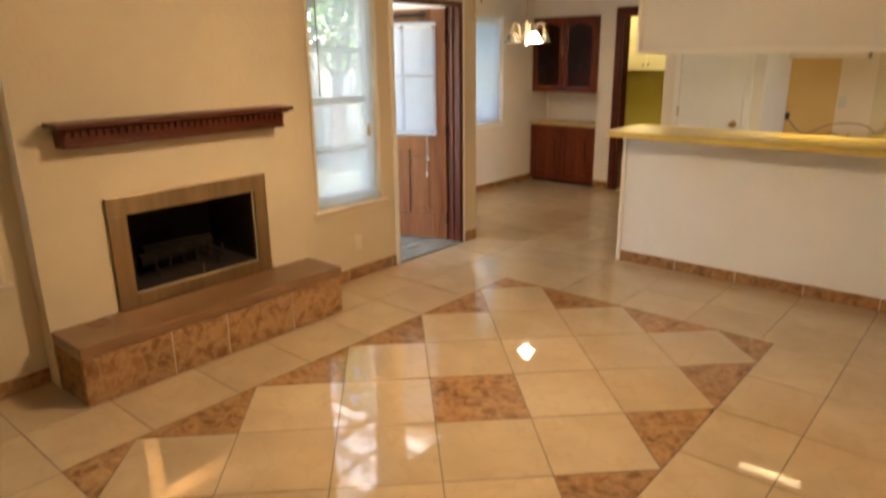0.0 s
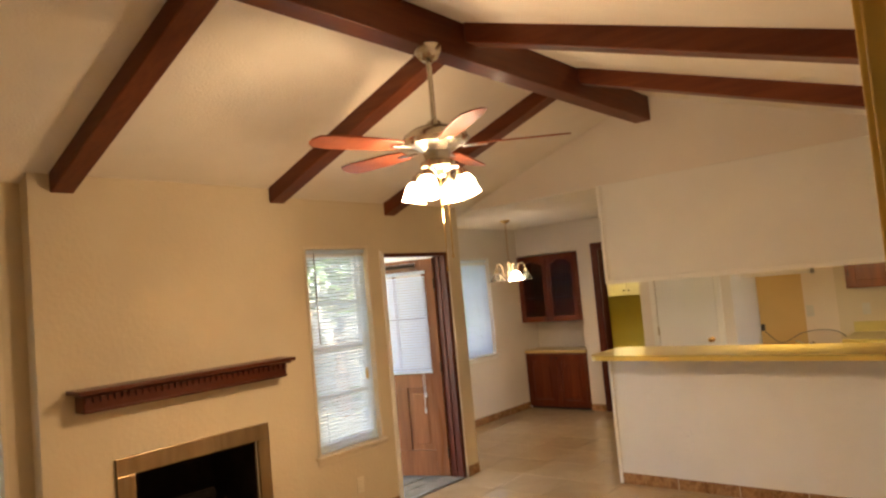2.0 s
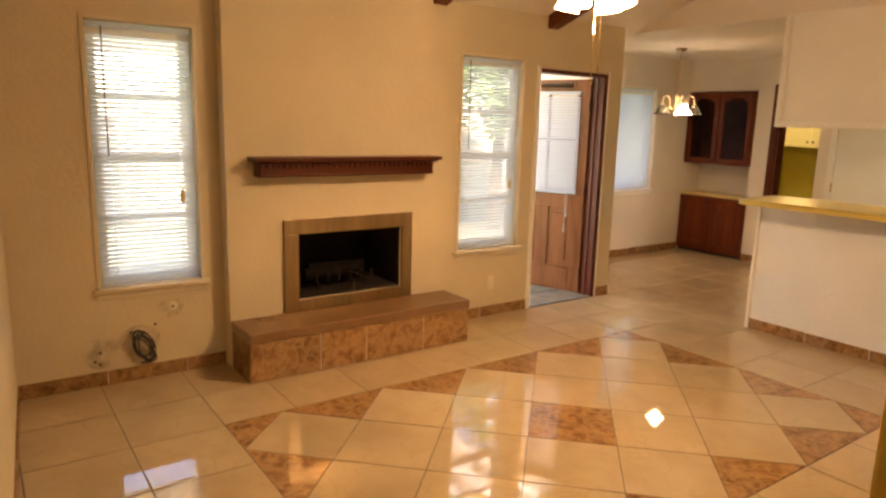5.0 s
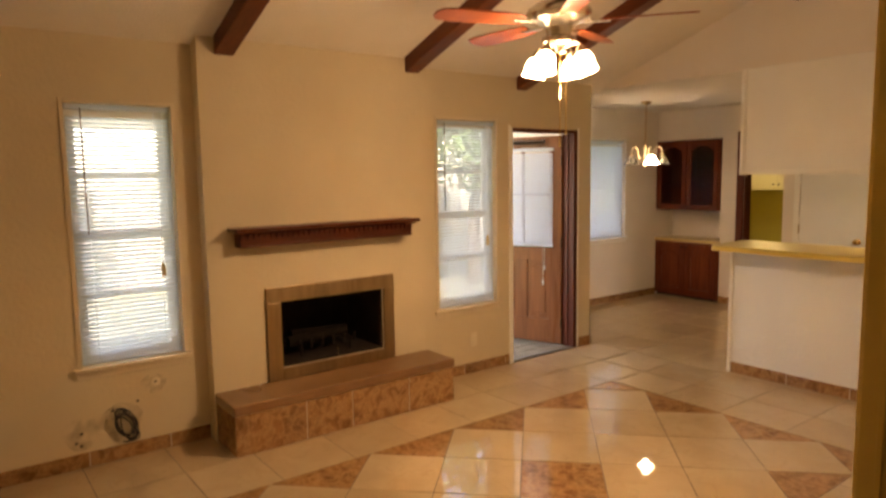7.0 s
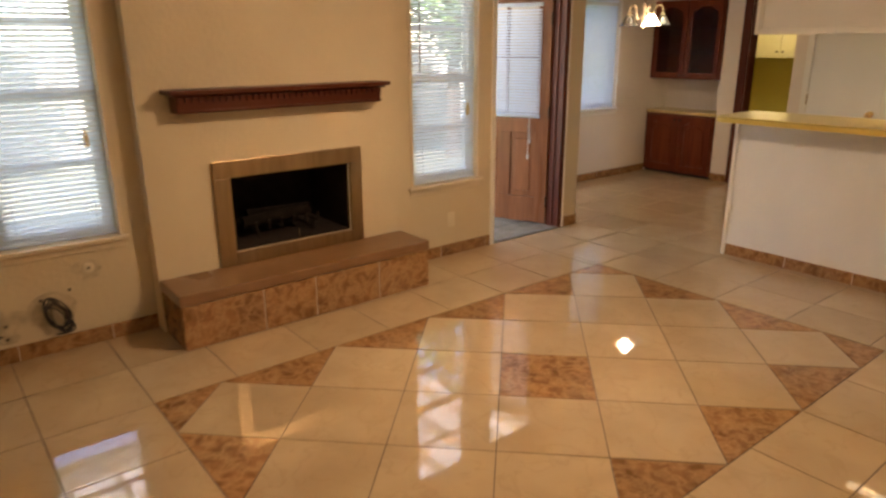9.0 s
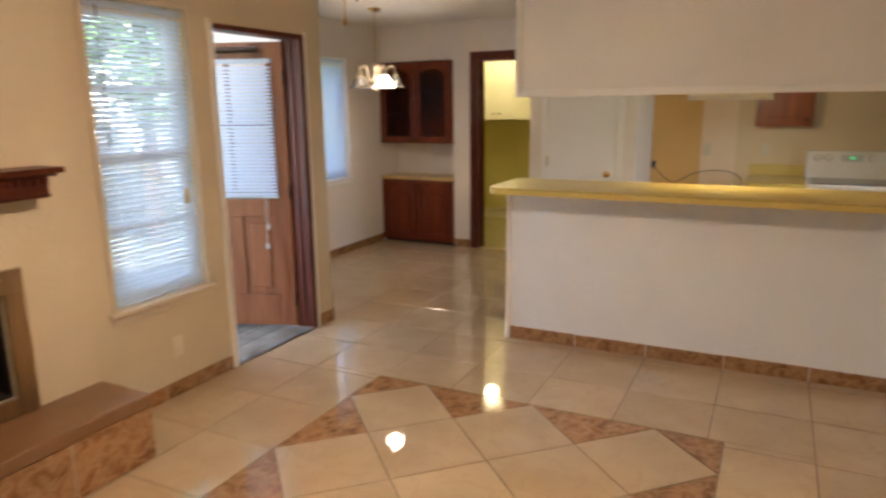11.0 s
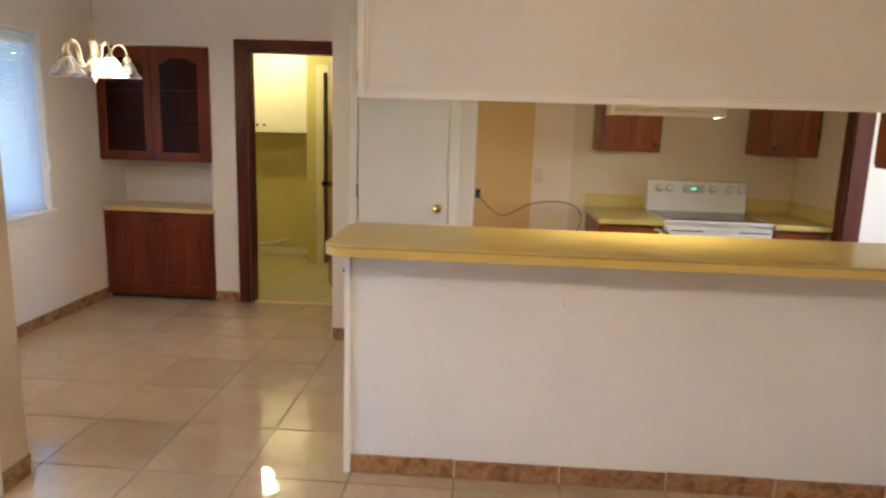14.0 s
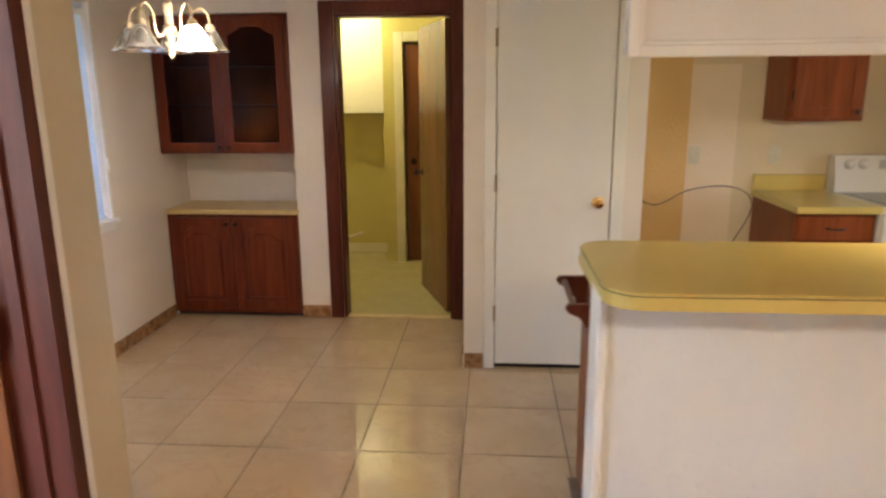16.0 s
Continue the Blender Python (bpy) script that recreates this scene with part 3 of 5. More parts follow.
gl = part("door_glass", B(0.12, LW - 0.12, -0.004, 0.004, 0.97, LH - 0.13), PANE, leaf)
gl.visible_shadow = False
lp("muntin", LW / 2 - 0.012, LW / 2 + 0.012, 0.97, LH - 0.13, -0.014, 0.014, bev=0.003)
lp("muntin", 0.12, LW / 2 - 0.012, 1.42, 1.444, -0.014, 0.014, bev=0.003)
lp("muntin", LW / 2 + 0.012, LW - 0.12, 1.42, 1.444, -0.014, 0.014, bev=0.003)
part("deadbolt", lathe(bmesh.new(), [(0.001, 0.02), (0.022, 0.018), (0.026, 0.0)], m=Matrix.Translation((LW - 0.06, LT / 2, 1.08)) @ pose(0, 0, 0, -90, 0, 0), seg=14), NICKEL, leaf, smooth=True)
part("door_closer", box(rod(bmesh.new(), (0.16, LT / 2 + 0.03, LH - 0.05), (0.48, LT / 2 + 0.03, LH - 0.05), 0.02, seg=12), 0.2, 0.44, LT / 2, LT / 2 + 0.02, LH - 0.065, LH - 0.035), BRONZE, leaf, "dark bronze door closer")
part("knob", lathe(bmesh.new(), [(0.001, 0), (0.03, 0.0), (0.03, 0.008), (0.012, 0.014), (0.012, 0.035), (0.028, 0.05), (0.028, 0.065), (0.001, 0.075)], m=Matrix.Translation((LW - 0.06, LT / 2, 0.92)) @ pose(0, 0, 0, -90, 0, 0), seg=16), NICKEL, leaf, smooth=True)
for z in (0.2, 0.98, 1.75):
    part("hinge", rod(bmesh.new(), (0.0, LT / 2 + 0.006, z - 0.05), (0.0, LT / 2 + 0.006, z + 0.05), 0.008, seg=10), BRONZE, leaf)
# blind hung on the room side of the leaf (its +y side faces the room)
lb = thing("door_blind", "white mini blind hung over the door glass", "blind", at=leaf.location)
lb.rotation_euler = leaf.rotation_euler
ly = LT / 2 + 0.022
part("head_rail", B(0.075, LW - 0.075, ly - 0.012, ly + 0.014, 1.845, 1.875, 0.003), BLIND, lb)
door_slat = mesh_of("slat", prism(bmesh.new(), [(0.08, ly - 0.008, 0.008), (0.08, ly, 0.002), (0.08, ly + 0.008, -0.008), (0.08, ly + 0.008, -0.0087), (0.08, ly, 0.0013), (0.08, ly - 0.008, 0.0073)], (LW - 0.16, 0, 0)), VINYL)
for k in range(36):
    s = new("slat", door_slat)
    s.parent = lb
    s.location = (0, 0, 0.965 + k * 0.0243 + random.uniform(-0.0005, 0.0005))
part("bottom_rail", B(0.078, LW - 0.078, ly - 0.012, ly + 0.012, 0.935, 0.952, 0.004), BLIND, lb)
for xx, zl in ((0.17, 0.62), (0.155, 0.76)):
    pc = part("pull_cord", rod(bmesh.new(), (xx, ly + 0.016, zl), (xx, ly + 0.016, 1.84), 0.0015, seg=6), BLIND, lb)
    part("cord_tassel", lathe(bmesh.new(), [(0.001, 0.0), (0.009, 0.008), (0.007, 0.04), (0.001, 0.046)], (xx, ly + 0.016, zl - 0.045), seg=10), BLIND, pc, smooth=True)
for xx in (0.2, LW - 0.2):
    part("ladder_cord", rod(bmesh.new(), (xx, ly + 0.013, 0.94), (xx, ly + 0.013, 1.85), 0.0012, seg=5), BLIND, lb)

# ---- outside: porch, lawn, fence, trees ----
solid("ground", B(-80, 80, -80, 80, -0.35, -0.25), GRASS, "green lawn behind the house", "lawn", "structure")
PATIO = mat("green_grey_concrete", (0.26, 0.28, 0.22), (0.20, 0.22, 0.16), rough=0.85, scale=2, bump=0.2, bump_scale=30)
# Added slab toning the bright ground behind the blinds; not a known patio.
solid("patio", B(-9.4, -4.35, -7.0, 6.0, -0.25, -0.17, 0.01), PATIO, "green-grey concrete slab added behind the porch", "patio", "structure")
porch = tagged(new("porch_floor"), "weathered grey plank porch floor", "porch", kind="structure")
for k in range(16):
    x = -2.0 - k * 0.142
    part("plank", B(x - 0.130, x, -2.6, 2.21, -0.06, -0.03 + random.uniform(-0.002, 0.002), 0.004), DECK, porch)
solid("porch_roof", B(-4.3, -1.99, -3.5, 2.22, 2.36, 2.368), ROOFPANEL, "white translucent porch roof panels", "porch roof", "structure")
for k in range(14):
    solid("porch_rafter", B(-4.25, -2.0, -3.3 + k * 0.4, -3.26 + k * 0.4, 2.24, 2.36), TRIMW, "white painted porch rafter", "rafter", "structure", "porch rafters")
solid("porch_beam", B(-4.3, -4.16, -3.5, 2.22, 2.10, 2.30, 0.006), TRIMW, "white painted porch beam", "beam", "structure")
for y in (-3.2, -0.4, 2.0):
    solid("porch_post", B(-4.28, -4.17, y - 0.055, y + 0.055, -0.25, 2.10, 0.006), TRIMW, "white square porch post", "post", group="porch posts")
fence = thing("fence", "pale weathered board fence along the yard", "fence", at=(-9.5, 0, -0.25))
for k in range(60):
    h = 1.75 + random.uniform(-0.02, 0.02)
    part("fence_board", B(-0.012, 0.012, -9 + k * 0.3, -9 + k * 0.3 + 0.285, 0, h, 0.0), FENCE, fence)


def tree(at, h, r, n, seed):
    rnd = random.Random(seed)
    t = thing("tree", "leafy green garden tree", "tree", "garden trees", at=at)
    bm = bmesh.new()
    rod(bm, (0, 0, 0), (0.05, 0.03, h * 0.55), 0.13, 0.07, 10)
    for k in range(7):
        a = k * 0.9
        rod(bm, (0.03, 0.02, h * (0.3 + 0.03 * k)), (math.cos(a) * r * 0.7, math.sin(a) * r * 0.7, h * (0.55 + 0.06 * k)), 0.05, 0.015, 7)
    part("trunk", bm, BARK, t)
    cbm = bmesh.new()
    for k in range(n):
        a, u, q = rnd.uniform(0, 6.283), rnd.uniform(-1, 1), rnd.random() ** 0.4
        s = math.sqrt(1 - u * u)
        c = Vector((math.cos(a) * s * r * q, math.sin(a) * s * r * q, h * 0.68 + u * h * 0.36 * q))
        if noise.noise(c * 0.9 + Vector((seed, 0, 0))) < -0.12:
            continue
        e = Euler((rnd.uniform(-1, 1), rnd.uniform(-1, 1), rnd.uniform(0, 6.28))).to_matrix()
        l = rnd.uniform(0.07, 0.15)
        vs = [cbm.verts.new(c + e @ Vector(v)) for v in ((-l, 0, 0), (-l * 0.2, l * 0.4, 0.02), (l, 0, -0.02), (-l * 0.2, -l * 0.4, 0.02))]
        cbm.faces.new(vs)
    tagged(part("crown", cbm, LEAF, t), kind="stuff")


tree((-6.3, 4.6, -0.25), 5.0, 1.75, 5200, 3)
tree((-7.6, 1.6, -0.25), 5.6, 1.7, 4200, 5)
tree((-6.6, 8.0, -0.25), 5.0, 1.9, 4200, 8)
tree((-7.8, -2.9, -0.25), 5.4, 1.5, 3400, 11)

# ---- fireplace ----
fire = thing("fireplace_insert", "black firebox with wide aged-brass surround", "fireplace", at=(-1.73, -0.44, 0.31))
iv = Matrix.Translation((1.73, 0.44, -0.31))


def fp(name, bm, material, label="", smooth=False, parent=None):
    bm.transform(iv)
    return part(name, bm, material, parent or fire, label, smooth)


f0, f1, g0, g1 = FIRE
SF = -1.728
for nm, a in (("surround_top", (-0.94, 0.04, 0.838, 0.938)), ("surround_side", (-0.94, -0.84, 0.315, 0.838)), ("surround_side", (-0.045, 0.04, 0.315, 0.838)), ("surround_bottom", (-0.84, -0.045, 0.315, 0.392))):
    fp(nm, B(SF, SF + 0.022, *a, 0.003), BRASS)
for nm, a in (("firebox_back", (-2.28, -2.24, f0 - 0.05, f1 + 0.05, g0 - 0.05, g1 + 0.05)), ("firebox_side", (-2.24, -1.731, f0 + 0.001, f0 + 0.012, g0 + 0.001, g1 - 0.001)), ("firebox_side", (-2.24, -1.731, f1 - 0.012, f1 - 0.001, g0 + 0.001, g1 - 0.001)), ("firebox_floor", (-2.24, -1.731, f0 + 0.012, f1 - 0.012, g0 + 0.001, g0 + 0.010)), ("firebox_top", (-2.24, -1.731, f0 + 0.012, f1 - 0.012, g1 - 0.010, g1 - 0.001))):
    fp(nm, B(*a), SOOT, "sooty black firebrick lining")
gr = bmesh.new()
for k in range(6):
    y = f0 + 0.18 + k * 0.085
    rod(gr, (-2.12, y, g0 + 0.07), (-1.84, y, g0 + 0.07), 0.008, seg=8)
    rod(gr, (-1.84, y, g0 + 0.07), (-1.83, y, g0 + 0.13), 0.008, seg=8)
for y in (f0 + 0.2, f1 - 0.2):
    rod(gr, (-1.86, y, g0), (-1.86, y, g0 + 0.07), 0.008, seg=8)
    rod(gr, (-2.1, y, g0), (-2.1, y, g0 + 0.07), 0.008, seg=8)
fp("grate", gr, SOOT)
for (p, q, r) in (((-1.93, f0 + 0.13, g0 + 0.11), (-1.90, f1 - 0.25, g0 + 0.14), 0.04), ((-2.04, f0 + 0.2, g0 + 0.12), (-2.02, f1 - 0.15, g0 + 0.12), 0.045)):
    fp("log", rod(bmesh.new(), p, q, r, r * 0.85, 10), ASH, "charred log", True)
fp("screen_pull", rod(bmesh.new(), (-1.735, -0.42, g0 + 0.0), (-1.735, -0.42, g0 + 0.07), 0.004, seg=8), NICKEL)

hearth = tagged(new("hearth"), "raised hearth with brown marble tile front and smooth brown top", "hearth")
hearth.location = (0, 0, 0)
HX, HA, HB = -1.395, -1.29, 0.345
part("core", B(-1.727, HX - 0.004, HA + 0.004, HB - 0.004, 0, 0.25), CEMENT, hearth)
HTOP = mat("hearth_top_stone", (0.23, 0.125, 0.06), (0.18, 0.095, 0.044), rough=0.3, scale=9, bump=0.05)
part("top_slab", B(-1.728, HX + 0.006, HA - 0.004, HB + 0.006, 0.251, 0.313, 0.008), HTOP, hearth, "smooth brown stone slab")
HJ = [HA, -0.83, -0.50, -0.05, HB]
for a, b in zip(HJ, HJ[1:]):
    part("tile", B(HX - 0.012, HX, a + 0.003, b - 0.003, 0.002, 0.249, 0.002), BROWN, hearth)
for ya, yb in ((HA, HA + 0.012), (HB - 0.012, HB)):
    part("tile", B(-1.727, HX - 0.014, ya, yb, 0.002, 0.249, 0.002), BROWN, hearth)

mantel = thing("mantel_shelf", "dark cherry wooden mantel shelf with dentil moulding", "mantel", at=(-1.73, -0.49, 1.221))
miv = Matrix.Translation((1.73, 0.49, -1.205))


def mp_(name, bm, material=CHERRYY, label=""):
    bm.transform(miv)
    return part(name, bm, material, mantel, label)


M0, M1 = -1.165, 0.19
mp_("top_board", B(-1.729, -1.56, M0, M1, 1.306, 1.33, 0.005))
mp_("cove", prism(bmesh.new(), [(-1.729, M0 + 0.04, 1.292), (-1.60, M0 + 0.04, 1.292), (-1.572, M0 + 0.015, 1.306), (-1.729, M0 + 0.015, 1.306)], (0, M1 - M0 - 0.05, 0)))
mp_("body", B(-1.729, -1.615, M0 + 0.042, M1 - 0.042, 1.205, 1.292, 0.005))
mp_("bead", B(-1.6145, -1.606, M0 + 0.042, M1 - 0.042, 1.212, 1.222, 0.003))
dn = 34
for k in range(dn):
    y = M0 + 0.05 + k * (M1 - M0 - 0.10 - 0.022) / (dn - 1)
    mp_("dentil", B(-1.614, -1.601, y, y + 0.022, 1.262, 1.2915, 0.0))

# ---- bar counter ----
bar = tagged(new("bar_counter"), "mustard yellow laminate bar counter with a rounded corner", "counter")


def rounded(x0, x1, y0, y1, r, n=8):
    """Outline with the two corners at x0 rounded."""
    pts = []
    for cx, cy, a0 in ((x0 + r, y1 - r, 90), (x0 + r, y0 + r, 180)):
        for k in range(n + 1):
            a = radians(a0 + 90 * k / n)
            pts.append((cx + r * math.cos(a), cy + r * math.sin(a)))
    return [*pts, (x1, y0), (x1, y1)]


o = rounded(-0.545, EX + 0.024, 2.235, 2.83, 0.09)
bm = prism(bmesh.new(), [(x, y, 1.030) for x, y in o], (0, 0, 0.041))
bmesh.ops.bevel(bm, geom=[e for e in bm.edges if all(v.co.z > 1.07 for v in e.verts)], offset=0.004, segments=2, affect='EDGES')
part("slab", bm, LAMINATE, bar)
o2 = rounded(-0.547, EX + 0.0245, 2.233, 2.832, 0.092)
part("dark_seam", prism(bmesh.new(), [(x, y, 1.0635) for x, y in o2], (0, 0, 0.0018)), BLACK, bar, "dark laminate seam line")
for nm, a in (("corner_bead", (-0.516, -0.487, 2.525, 2.542, 0.0, 1.03)), ("corner_bead", (-0.516, -0.5005, 2.543, 2.69, 0.0, 1.03))):
    solid("trim_bar_corner", B(*a, 0.004), TRIMW, "white painted corner trim of the bar", "trim", "structure")
for a in ((-0.47, -0.440, NY - 0.030, NY - 0.0125, 1.617, CZ), (-0.44, EX + 0.006, NY - 0.030, NY - 0.0125, 1.617, 1.647), (-0.44, -0.428, NY - 0.022, NY - 0.0125, 1.647, CZ), (-0.428, EX + 0.006, NY - 0.022, NY - 0.0125, 1.647, 1.659)):
    solid("trim_soffit", B(*a, 0.003), TRIMW, "white painted moulding round the soffit", "trim", "structure")

# ---- cased opening to the hall ----
for nm, a in (("trim_hall_jamb", (ES - 0.004, ES + 0.134, -1.495, -1.4755, 0, 2.1)), ("trim_hall_casing", (ES - 0.016, ES, -1.474, -1.405, 0, 2.16)), ("trim_hall_casing", (ES - 0.016, ES, -2.80, -1.4745, 2.1, 2.16))):
    solid(nm, B(*a, 0.003), YELLOWP, "yellow painted wooden door casing", "trim", "structure")
solid("trim_hall_edge", B(ES + 0.024, ES + 0.034, -1.502, -1.4955, 0, 2.1, 0.002), YELLOWP, "yellow painted stop bead", "trim", "structure")

# ---- dining hutch ----


def arch_frame(w, h, st=0.062, rise=0.05, t=0.02, n=14, arch=True):
    """A cabinet door frame with an arched top opening, standing in x and z, front at y = 0."""
    bm = bmesh.new()
    box(bm, 0, st, 0, t, 0, h, 0.003)
    box(bm, w - st, w, 0, t, 0, h, 0.003)
    box(bm, st, w - st, 0, t, 0, st, 0.003)
    pts = [(st, 0, h), (w - st, 0, h)]
    for k in range(n + 1):
        u = 1 - k / n
        s = 0.5 - 0.5 * math.cos(2 * math.pi * u)
        z = h - st - rise + rise * min(1, s * 1.5)
        pts.append((st + u * (w - 2 * st), 0, z))
    prism(bm, pts, (0, t, 0))
    return bm


def arch_field(w, h, rise=0.05, n=14):
    """The raised field of a cabinet door, with an arched top."""
    pts = [(0, 0, 0), (w, 0, 0)]
    for k in range(n + 1):
        u = 1 - k / n
        s = 0.5 - 0.5 * math.cos(2 * math.pi * u)
        pts.append((u * w, 0, h - rise + rise * min(1, s * 1.5)))
    bm = prism(bmesh.new(), pts, (0, 0.008, 0))
    bmesh.ops.bevel(bm, geom=[e for e in bm.edges if all(v.co.y < 0.001 for v in e.verts)], offset=0.007, segments=1, affect='EDGES')
    return bm


def cab_door(parent, x, y, z, w, h, material, panel, arch=True, knob=None, label=""):
    d = part("door", arch_frame(w, h), material, parent, label)
    d.location = (x, y, z)
    part("door_panel", B(0.05, w - 0.05, 0.013, 0.018, 0.05, h - 0.04), panel, d)
    if panel is material:
        f = arch_field(w - 0.17, h - 0.20)
        f.transform(Matrix.Translation((0.085, 0.005, 0.085)))
        part("raised_field", f, panel, d)
    if knob:
        part("knob", lathe(bmesh.new(), [(0.001, 0.03), (0.012, 0.028), (0.015, 0.02), (0.007, 0.010), (0.009, 0.0)], m=Matrix.Translation((knob[0], 0, knob[1])) @ pose(0, 0, 0, 90, 0, 0), seg=12), BRONZE, d, "dark bronze knob", smooth=True)
    return d


hx0, hx1 = DX + 0.002, -2.152
hu = thing("hutch_upper_cabinet", "dark cherry wall cabinet with arched glass doors", "cabinet", at=(hx0, BY - 0.02, 1.15))
W = hx1 - hx0
bm = bmesh.new()
for a in ((0, 0.02, 0.021, 0.34, 0, 0.89), (W - 0.02, W, 0.021, 0.34, 0, 0.89), (0.02, W - 0.02, 0.021, 0.34, 0, 0.02), (0.02, W - 0.02, 0.021, 0.34, 0.87, 0.89), (0.02, W - 0.02, 0.32, 0.34, 0.02, 0.87)):
    box(bm, *a)
part("body", bm, CHERRY, hu)
part("back_panel", B(0.0205, W - 0.0205, 0.314, 0.3195, 0.0205, 0.8695), BROWNDOOR, hu)
for z in (0.30, 0.57):
    part("shelf", B(0.0205, W - 0.0205, 0.08, 0.3135, z, z + 0.018), CHERRYX, hu)
part("face_frame", box(box(box(B(0, 0.035, 0.0, 0.02, 0, 0.89), W - 0.035, W, 0.0, 0.02, 0, 0.89), 0.035, W - 0.035, 0.0, 0.02, 0.855, 0.89), 0.035, W - 0.035, 0, 0.02, 0, 0.03), CHERRY, hu)
dw = (W - 0.05) / 2
CGLASS = glass("hutch_glass", (0.62, 0.50, 0.42), 0.08, 1.15)
for k in range(2):
    cab_door(hu, 0.022 + k * (dw + 0.006), -0.021, 0.012, dw, 0.86, CHERRY, CGLASS, knob=((dw - 0.03, 0.03) if k == 0 else (0.03, 0.03)))
hl = thing("hutch_base_cabinet", "dark cherry base cabinet with two arched panel doors", "cabinet", at=(hx0, BY - 0.02, 0))
part("body", B(0.0, W, 0.021, 0.37, 0.07, 0.735), CHERRY, hl)
part("toe_kick", B(0.0, W, 0.05, 0.37, 0.0, 0.07), BLACK, hl)
part("face_frame", box(box(box(B(0, 0.04, 0.0, 0.02, 0.03, 0.735), W - 0.04, W, 0.0, 0.02, 0.03, 0.735), 0.04, W - 0.04, 0.0, 0.02, 0.69, 0.735), 0.04, W - 0.04, 0, 0.02, 0.03, 0.09), CHERRY, hl)
for k in range(2):
    cab_door(hl, 0.022 + k * (dw + 0.006), -0.021, 0.06, dw, 0.655, CHERRY, CHERRY, knob=((dw - 0.03, 0.61) if k == 0 else (0.03, 0.61)))
solid("hutch_countertop", B(hx0, hx1 + 0.012, BY - 0.045, BY + 0.358, 0.736, 0.772, 0.005), TANLAM, "tan laminate countertop of the hutch", "countertop")

# ---- laundry doorway ----
d2 = tagged(new("door_2"), "dark red stained wooden door casing", "door frame", kind="structure")
part("casing", B(-1.945, -1.85, BY - 0.018, BY, 0, 2.115, 0.005), DARKTRIM, d2)
part("casing", B(-1.085, -0.99, BY - 0.018, BY, 0, 2.115, 0.005), DARKTRIM, d2)
part("casing", B(-1.85, -1.085, BY - 0.018, BY, 2.035, 2.115, 0.005), DARKTRIM, d2)
part("jamb", B(-1.8499, -1.832, BY, BY + 0.12, 0, 2.035), DARKTRIM, d2)
part("jamb", B(-1.103, -1.0851, BY, BY + 0.12, 0, 2.035), DARKTRIM, d2)
part("jamb", B(-1.832, -1.103, BY, BY + 0.12, 2.017, 2.0349), DARKTRIM, d2)
part("threshold", B(-1.832, -1.103, BY + 0.0, BY + 0.06, -0.004, 0.006), TANLAM, d2)
TAN = wood("tan_flush_door", (0.15, 0.070, 0.028), (0.21, 0.105, 0.044), axis=2, rough=0.16)
il = thing("laundry_door", "brown flush interior door standing open into the laundry", "door", at=(-1.108, BY + 0.125, 0.012))
il.rotation_euler = (0, 0, radians(110))
part("leaf", B(0, 0.74, 0.0, 0.035, 0, 2.0, 0.003), TAN, il)
part("knob", lathe(bmesh.new(), [(0.028, 0), (0.028, 0.006), (0.011, 0.012), (0.011, 0.03), (0.026, 0.045), (0.024, 0.06), (0.001, 0.066)], m=Matrix.Translation((0.68, 0.035, 0.93)) @ pose(0, 0, 0, -90, 0, 0), seg=16), BRONZE, il, smooth=True)
# second doorway inside the laundry, its dark door ajar
d3 = tagged(new("door_3"), "cream painted door casing inside the laundry", "door frame", kind="structure")
CRP = mat("cream_trim_paint", (0.74, 0.68, 0.42), rough=0.4)
part("casing", B(-1.70, -1.62, 6.73, 6.75, 0, 2.06, 0.004), CRP, d3)
part("casing", B(-1.62, -0.86, 6.73, 6.75, 1.98, 2.06, 0.004), CRP, d3)
cl = thing("closet_door", "dark brown door ajar inside the laundry", "door", at=(-1.60, 6.77, 0.012))
cl.rotation_euler = (0, 0, radians(14))
part("leaf", B(0, 0.70, 0, 0.035, 0, 1.95, 0.003), BROWNDOOR, cl)
part("knob", lathe(bmesh.new(), [(0.026, 0), (0.010, 0.012), (0.010, 0.03), (0.024, 0.045), (0.001, 0.062)], m=Matrix.Translation((0.06, 0.0, 0.93)) @ pose(0, 0, 0, 90, 0, 0), seg=14), BRONZE, cl, smooth=True)
lc = thing("laundry_wall_cabinet", "cream painted two-door wall cabinet above the washer space", "cabinet", at=(-2.80, LY - 0.32, 1.39))
CAB = mat("cream_cabinet_paint", (0.80, 0.76, 0.58), (0.75, 0.71, 0.53), rough=0.4)
part("body", B(0, 0.99, 0.02, 0.319, 0, 0.98), CAB, lc)
for k in range(2):
    d = part("door", B(0.004 + k * 0.493, 0.493 + k * 0.493, 0, 0.018, 0.03, 0.97, 0.004), CAB, lc)
    part("knob", lathe(bmesh.new(), [(0.001, 0.028), (0.013, 0.025), (0.006, 0.01), (0.008, 0)], m=Matrix.Translation((0.458 + k * 0.075, 0, 0.055)) @ pose(0, 0, 0, 90, 0, 0), seg=12), BRONZE, d, smooth=True)
part("light_rail", B(0, 0.99, -0.006, 0.02, -0.02, 0.026, 0.004), CAB, lc)
solid("baseboard_laundry", B(-2.85, -1.80, LY - 0.012, LY, 0.004, 0.09, 0.003), CRP, "cream painted baseboard", "baseboard", "structure")
solid("washer_pipe", tube(bmesh.new(), bez((-2.6, LY - 0.02, 0.12), (-2.4, LY - 0.05, 0.10), (-2.25, LY - 0.04, 0.16), (-2.1, LY - 0.02, 0.2)), 0.012), PLATE, "pale hose lying against the laundry wall", "hose")
